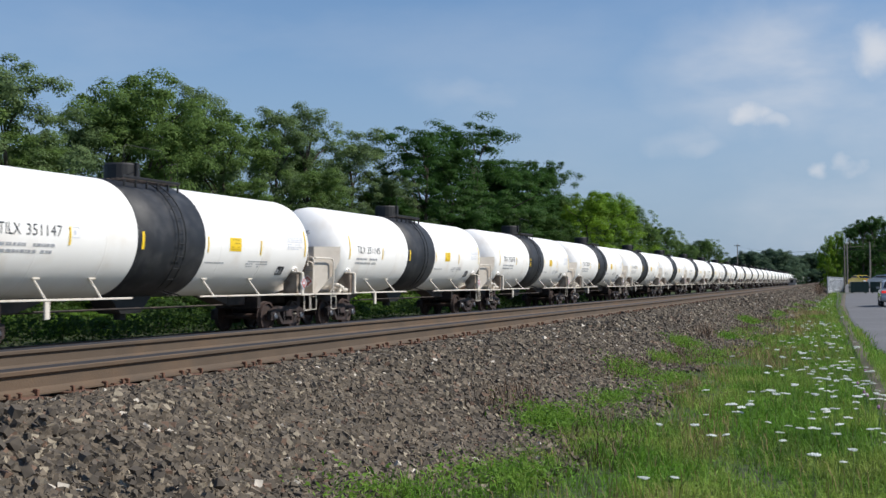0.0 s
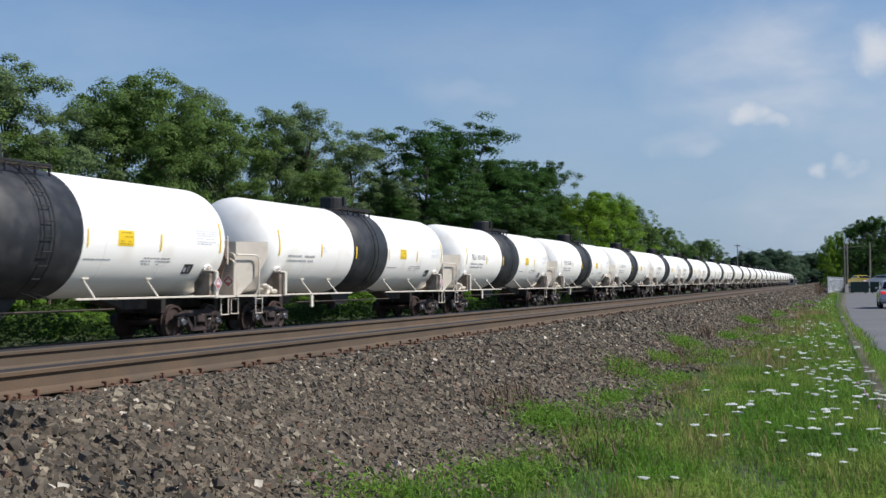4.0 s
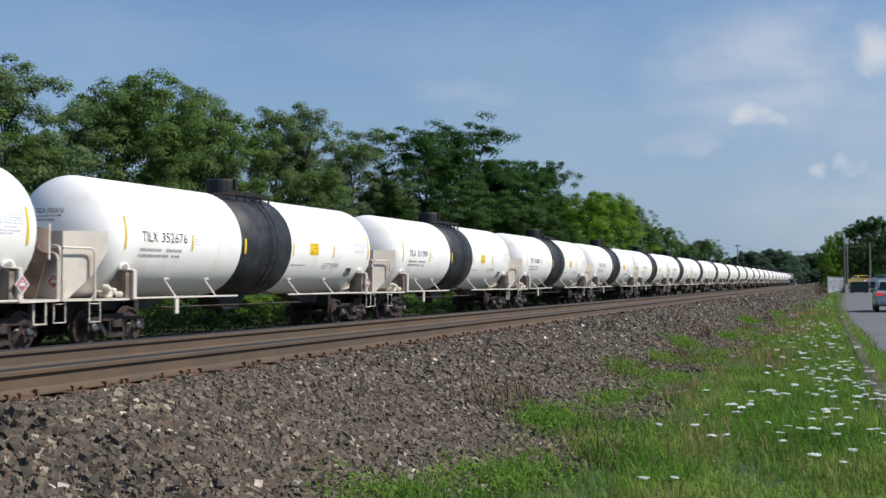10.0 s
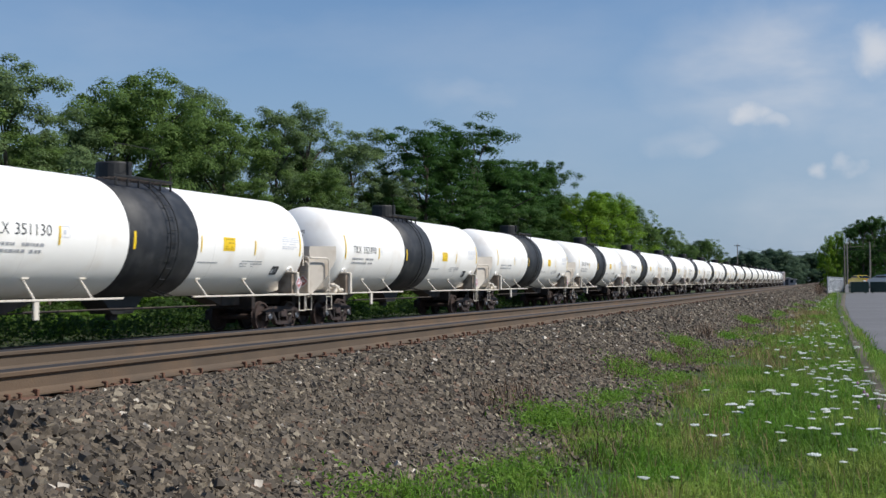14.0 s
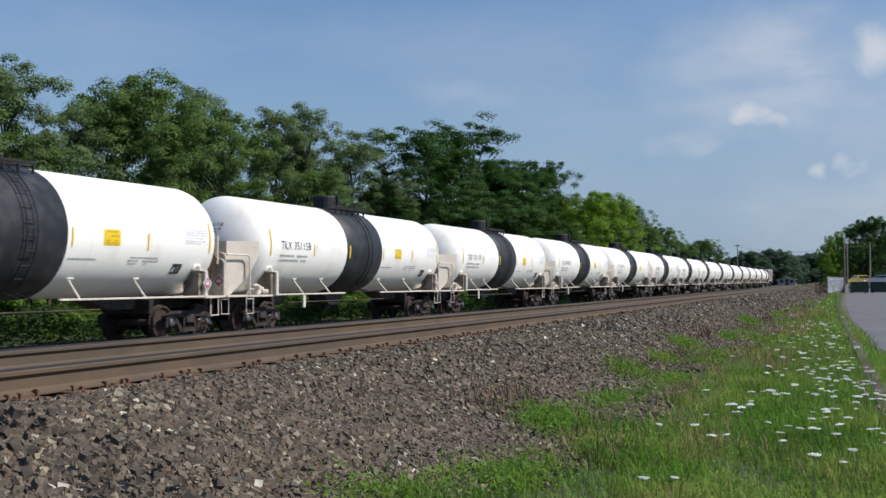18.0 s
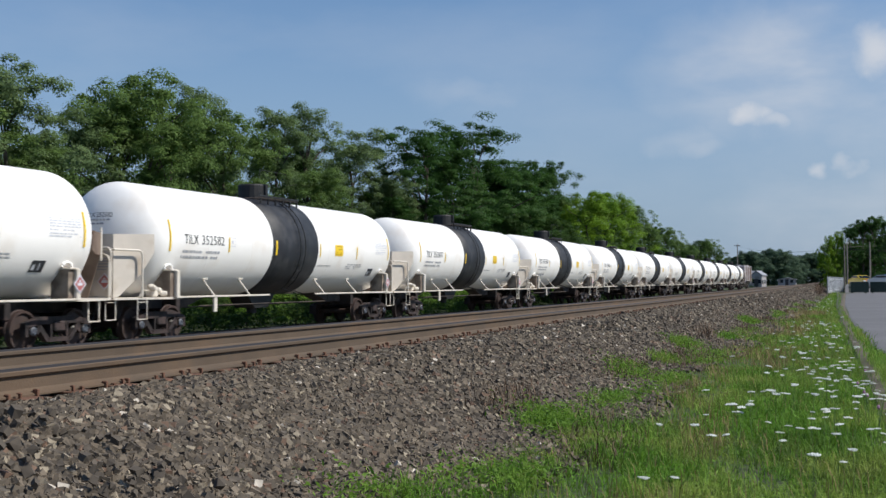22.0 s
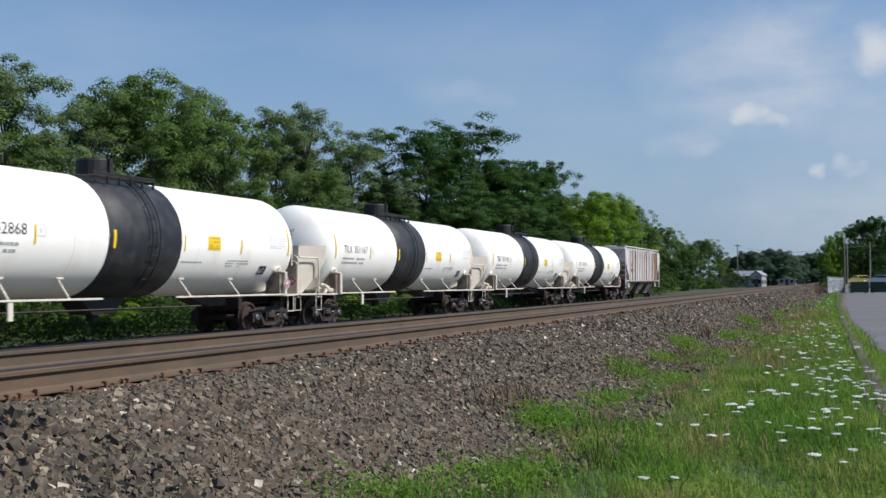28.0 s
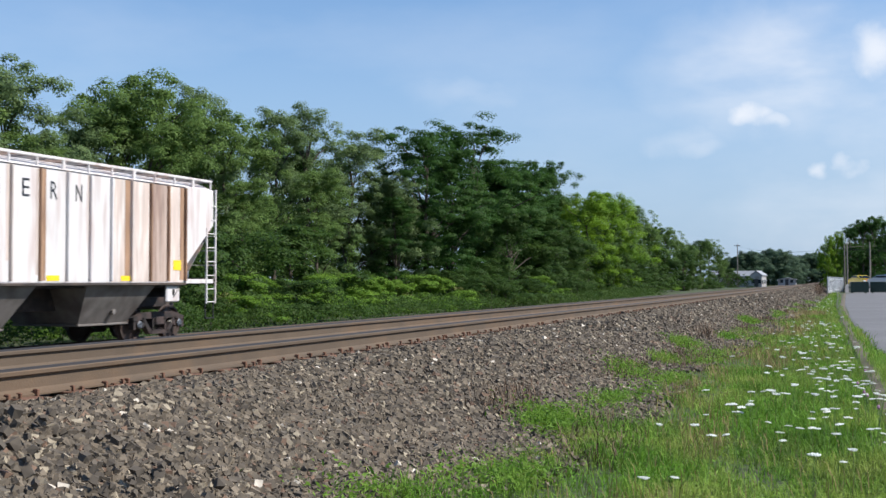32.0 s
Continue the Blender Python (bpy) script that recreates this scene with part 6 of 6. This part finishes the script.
def skip_bin(x, y, turn):
    b = thing("dumpster", "dark green steel dumpster with black lids", "dumpster", "dumpsters by the road", m=pose(x, y, 0.235, 0, 0, turn))
    bm = prism(bmesh.new(), ((-0.7, 0.12), (0.75, 0.12), (0.8, 1.0), (0.3, 1.28), (-0.75, 1.28)), "x", -1.0, 1.0)
    body = part("body", bm, BIN, b)
    for s in (-1, 1):
        part("lid", box(bmesh.new(), min(0.02 * s, 0.98 * s), max(0.02 * s, 0.98 * s), -0.78, 0.34, 1.285, 1.33, 0.01), BINLID, b)
        part("lift_pocket", box(bmesh.new(), min(s * 1.0, s * 1.1), max(s * 1.0, s * 1.1), -0.5, 0.6, 0.6, 0.78, 0.01), BIN, b)
        part("skid", box(bmesh.new(), min(s * 0.7, s * 0.8), max(s * 0.7, s * 0.8), -0.68, 0.7, 0.0, 0.13), BIN, body)
    for k in range(3):
        part("rib", box(bmesh.new(), -0.66 + 0.6 * k, -0.6 + 0.6 * k, -0.77, -0.70, 0.14, 1.26), BIN, body)
    return b


skip_bin(0.45, 140, 8)
skip_bin(2.75, 141, -4)


def fence():
    f = thing("fence", "white board fence on the verge", "fence")
    a, b = Vector((-2.75, 130, 0.2)), Vector((-1.55, 172, 0.2))
    for k in range(15):
        p = a.lerp(b, k / 14)
        post = part("post", box(bmesh.new(), p.x - 0.06, p.x + 0.06, p.y - 0.06, p.y + 0.06, 0.1, 2.15, 0.01), FENCE, f)
        if k < 14:
            q = a.lerp(b, (k + 1) / 14)
            for z in (0.55, 1.85):
                part("rail", tube(bmesh.new(), (p + Vector((0, 0, z - 0.2)), q + Vector((0, 0, z - 0.2))), 0.04, 4), FENCE, post)
            for j in range(4):
                c = p.lerp(q, (j + 0.6) / 4.2)
                part("board", box(bmesh.new(), c.x - 0.012, c.x + 0.012, c.y - 0.3, c.y + 0.3, 0.3, 2.05 + 0.04 * (j % 2), 0.004), FENCE, f)


fence()


def pole(x, y, high, arms=1):
    p = thing("utility_pole", "weathered wooden utility pole with crossarm", "utility pole", "poles along the road", m=pose(x, y, 0.1))
    part("shaft", tube(bmesh.new(), ((0, 0, -0.3), (0.03, 0, high * 0.5), (0, 0, high)), (0.14, 0.12, 0.09), 10), POLE, p)
    for k in range(arms):
        arm = part("crossarm", box(bmesh.new(), -0.8, 0.8, -0.05, 0.05, high - 0.5 - k, high - 0.36 - k, 0.01), POLE, p)
        for s in (-0.7, -0.3, 0.3, 0.7):
            part("insulator", revolve(bmesh.new(), ((0, 0.16), (0.05, 0.14), (0.06, 0.05), (0.03, 0), (0, 0)), pose(s, 0, high - 0.36 - k), 8), FENCE, arm)
    return p


pole(-1.55, 198, 7.6, 0)
pole(1.95, 162, 6.8, 0)
pole(-29.5, 312, 11.4, 1)
pole(9.5, 205, 8.6, 1)
part("street_lamp_head", box(bmesh.new(), -0.25, 0.25, -0.9, -0.1, 7.0, 7.16, 0.03), FENCE, pole(-1.0, 176, 7.3, 0))


def wire(a, b, sag, r):
    a, b = Vector(a), Vector(b)
    pts = [a.lerp(b, k / 14) - Vector((0, 0, sag * 4 * (k / 14) * (1 - k / 14))) for k in range(15)]
    tagged(put("wire", tube(bmesh.new(), pts, r, 5), BLACK), "thin black overhead wire between poles", "wire", "overhead wires")


wire((-29.5, 312, 11.0), (-1.55, 198, 7.3), 1.3, 0.022)
wire((-29.5, 312, 10.0), (-1.55, 198, 6.9), 1.6, 0.025)
wire((-1.55, 198, 7.3), (9.5, 205, 8.2), 0.25, 0.03)
wire((-1.55, 198, 6.9), (26, 190, 7.0), 0.5, 0.03)


def shed(label, x, y, turn, wide, deep, eave, ridge, wall_mat):
    s = thing("building", label, "building", m=pose(x, y, -0.2, 0, 0, turn))
    bm = prism(bmesh.new(), ((-wide / 2, 0), (wide / 2, 0), (wide / 2, eave), (0, ridge), (-wide / 2, eave)), "y", -deep / 2, deep / 2)
    part("wall", bm, wall_mat, s)
    for e in (-1, 1):
        bm = prism(bmesh.new(), ((0, ridge + 0.12), (0, ridge), (e * (wide / 2 + 0.3), eave - 0.1), (e * (wide / 2 + 0.3), eave + 0.02)), "y", -deep / 2 - 0.3, deep / 2 + 0.3)
        part("roof", bm, ROOF, s, "grey metal roof")
    for k in (-1, 1):
        part("window", box(bmesh.new(), k * wide * 0.28 - 0.5, k * wide * 0.28 + 0.5, -deep / 2 - 0.04, -deep / 2 + 0.02, 1.1, 2.2, 0.01), CHROME, s)
    part("door", box(bmesh.new(), -0.55, 0.55, -deep / 2 - 0.05, -deep / 2 + 0.02, 0.2, 2.3, 0.01), DOORDARK, s)
    for k in range(3):
        part("window", box(bmesh.new(), wide / 2 - 0.02, wide / 2 + 0.04, -deep * 0.32 + k * deep * 0.3 - 0.5, -deep * 0.32 + k * deep * 0.3 + 0.5, 1.0, 2.1, 0.01), CHROME, s)
    return s


shed("long grey shed with a metal roof beyond the line", -32.6, 338, 72, 5.0, 14, 3.2, 4.6, SIDING)
shed("small pale house beside the railway line", -25.4, 330, -8, 3.0, 6, 3.4, 4.6, SIDING)
shed("low pale building at the end of the line", -22.5, 420, 0, 6, 6, 2.3, 2.9, SIDING)


# ---- what moves ----
def motions():
    seconds = [float(k) for k in range(0, 33)]
    for i, car in enumerate(train):
        walk(car, [(t, on_line(train_at(i, t))) for t in seconds])
    walk(hopper, [(t, on_line(train_at(len(CARS) - 1, t) + HOPPER_GAP)) for t in seconds])
    # the wheels roll: one turn in 2.87 m of track; all share the two rolls of the first truck
    rolls = {}
    for ob in scene.objects:
        if ob.name.startswith("wheelset"):
            e = 1 if ob.location.y > 0 else -1
            if e not in rolls:
                y, z = ob.location.y, ob.location.z
                walk(ob, [(k / FPS, pose(0, y, z, math.degrees(SPEED * k / FPS / 0.457), 0, 0)) for k in range(32 * FPS + 1)])
                rolls[e] = ob.animation_data
            else:
                ob.rotation_mode = "QUATERNION"
                ob.animation_data_create()
                ob.animation_data.action = rolls[e].action
                ob.animation_data.action_slot = rolls[e].action_slot
    # the saloon backs towards us, stops, then pulls away to the right
    walk(saloon, [(0.0, pose(2.21, 69.9, 0.235, 0, 0, 1.2)), (3.0, pose(2.1, 66.6, 0.235, 0, 0, 1.2)), (6.0, pose(1.97, 63.0, 0.235, 0, 0, 1.2)),
                  (7.0, pose(1.86, 60.8, 0.235, 0, 0, 1.2)), (9.0, pose(1.76, 58.6, 0.235, 0, 0, 1.2)), (10.2, pose(1.76, 58.9, 0.235, 0, 0, 1.0)), (11.0, pose(1.90, 60.9, 0.235, 0, 0, -3)),
                  (11.5, pose(2.25, 63.2, 0.235, 0, 0, -14)), (12.0, pose(3.5, 66.0, 0.235, 0, 0, -32)), (13.0, pose(8.0, 70.5, 0.235, 0, 0, -55)), (14.5, pose(16.5, 74.5, 0.235, 0, 0, -72)),
                  (16.5, pose(24.0, 76.0, 0.235, 0, 0, -80)), (20.0, pose(25.0, 76.2, 0.235, 0, 0, -80)), (32.0, pose(25.0, 76.2, 0.235, 0, 0, -80))])


motions()
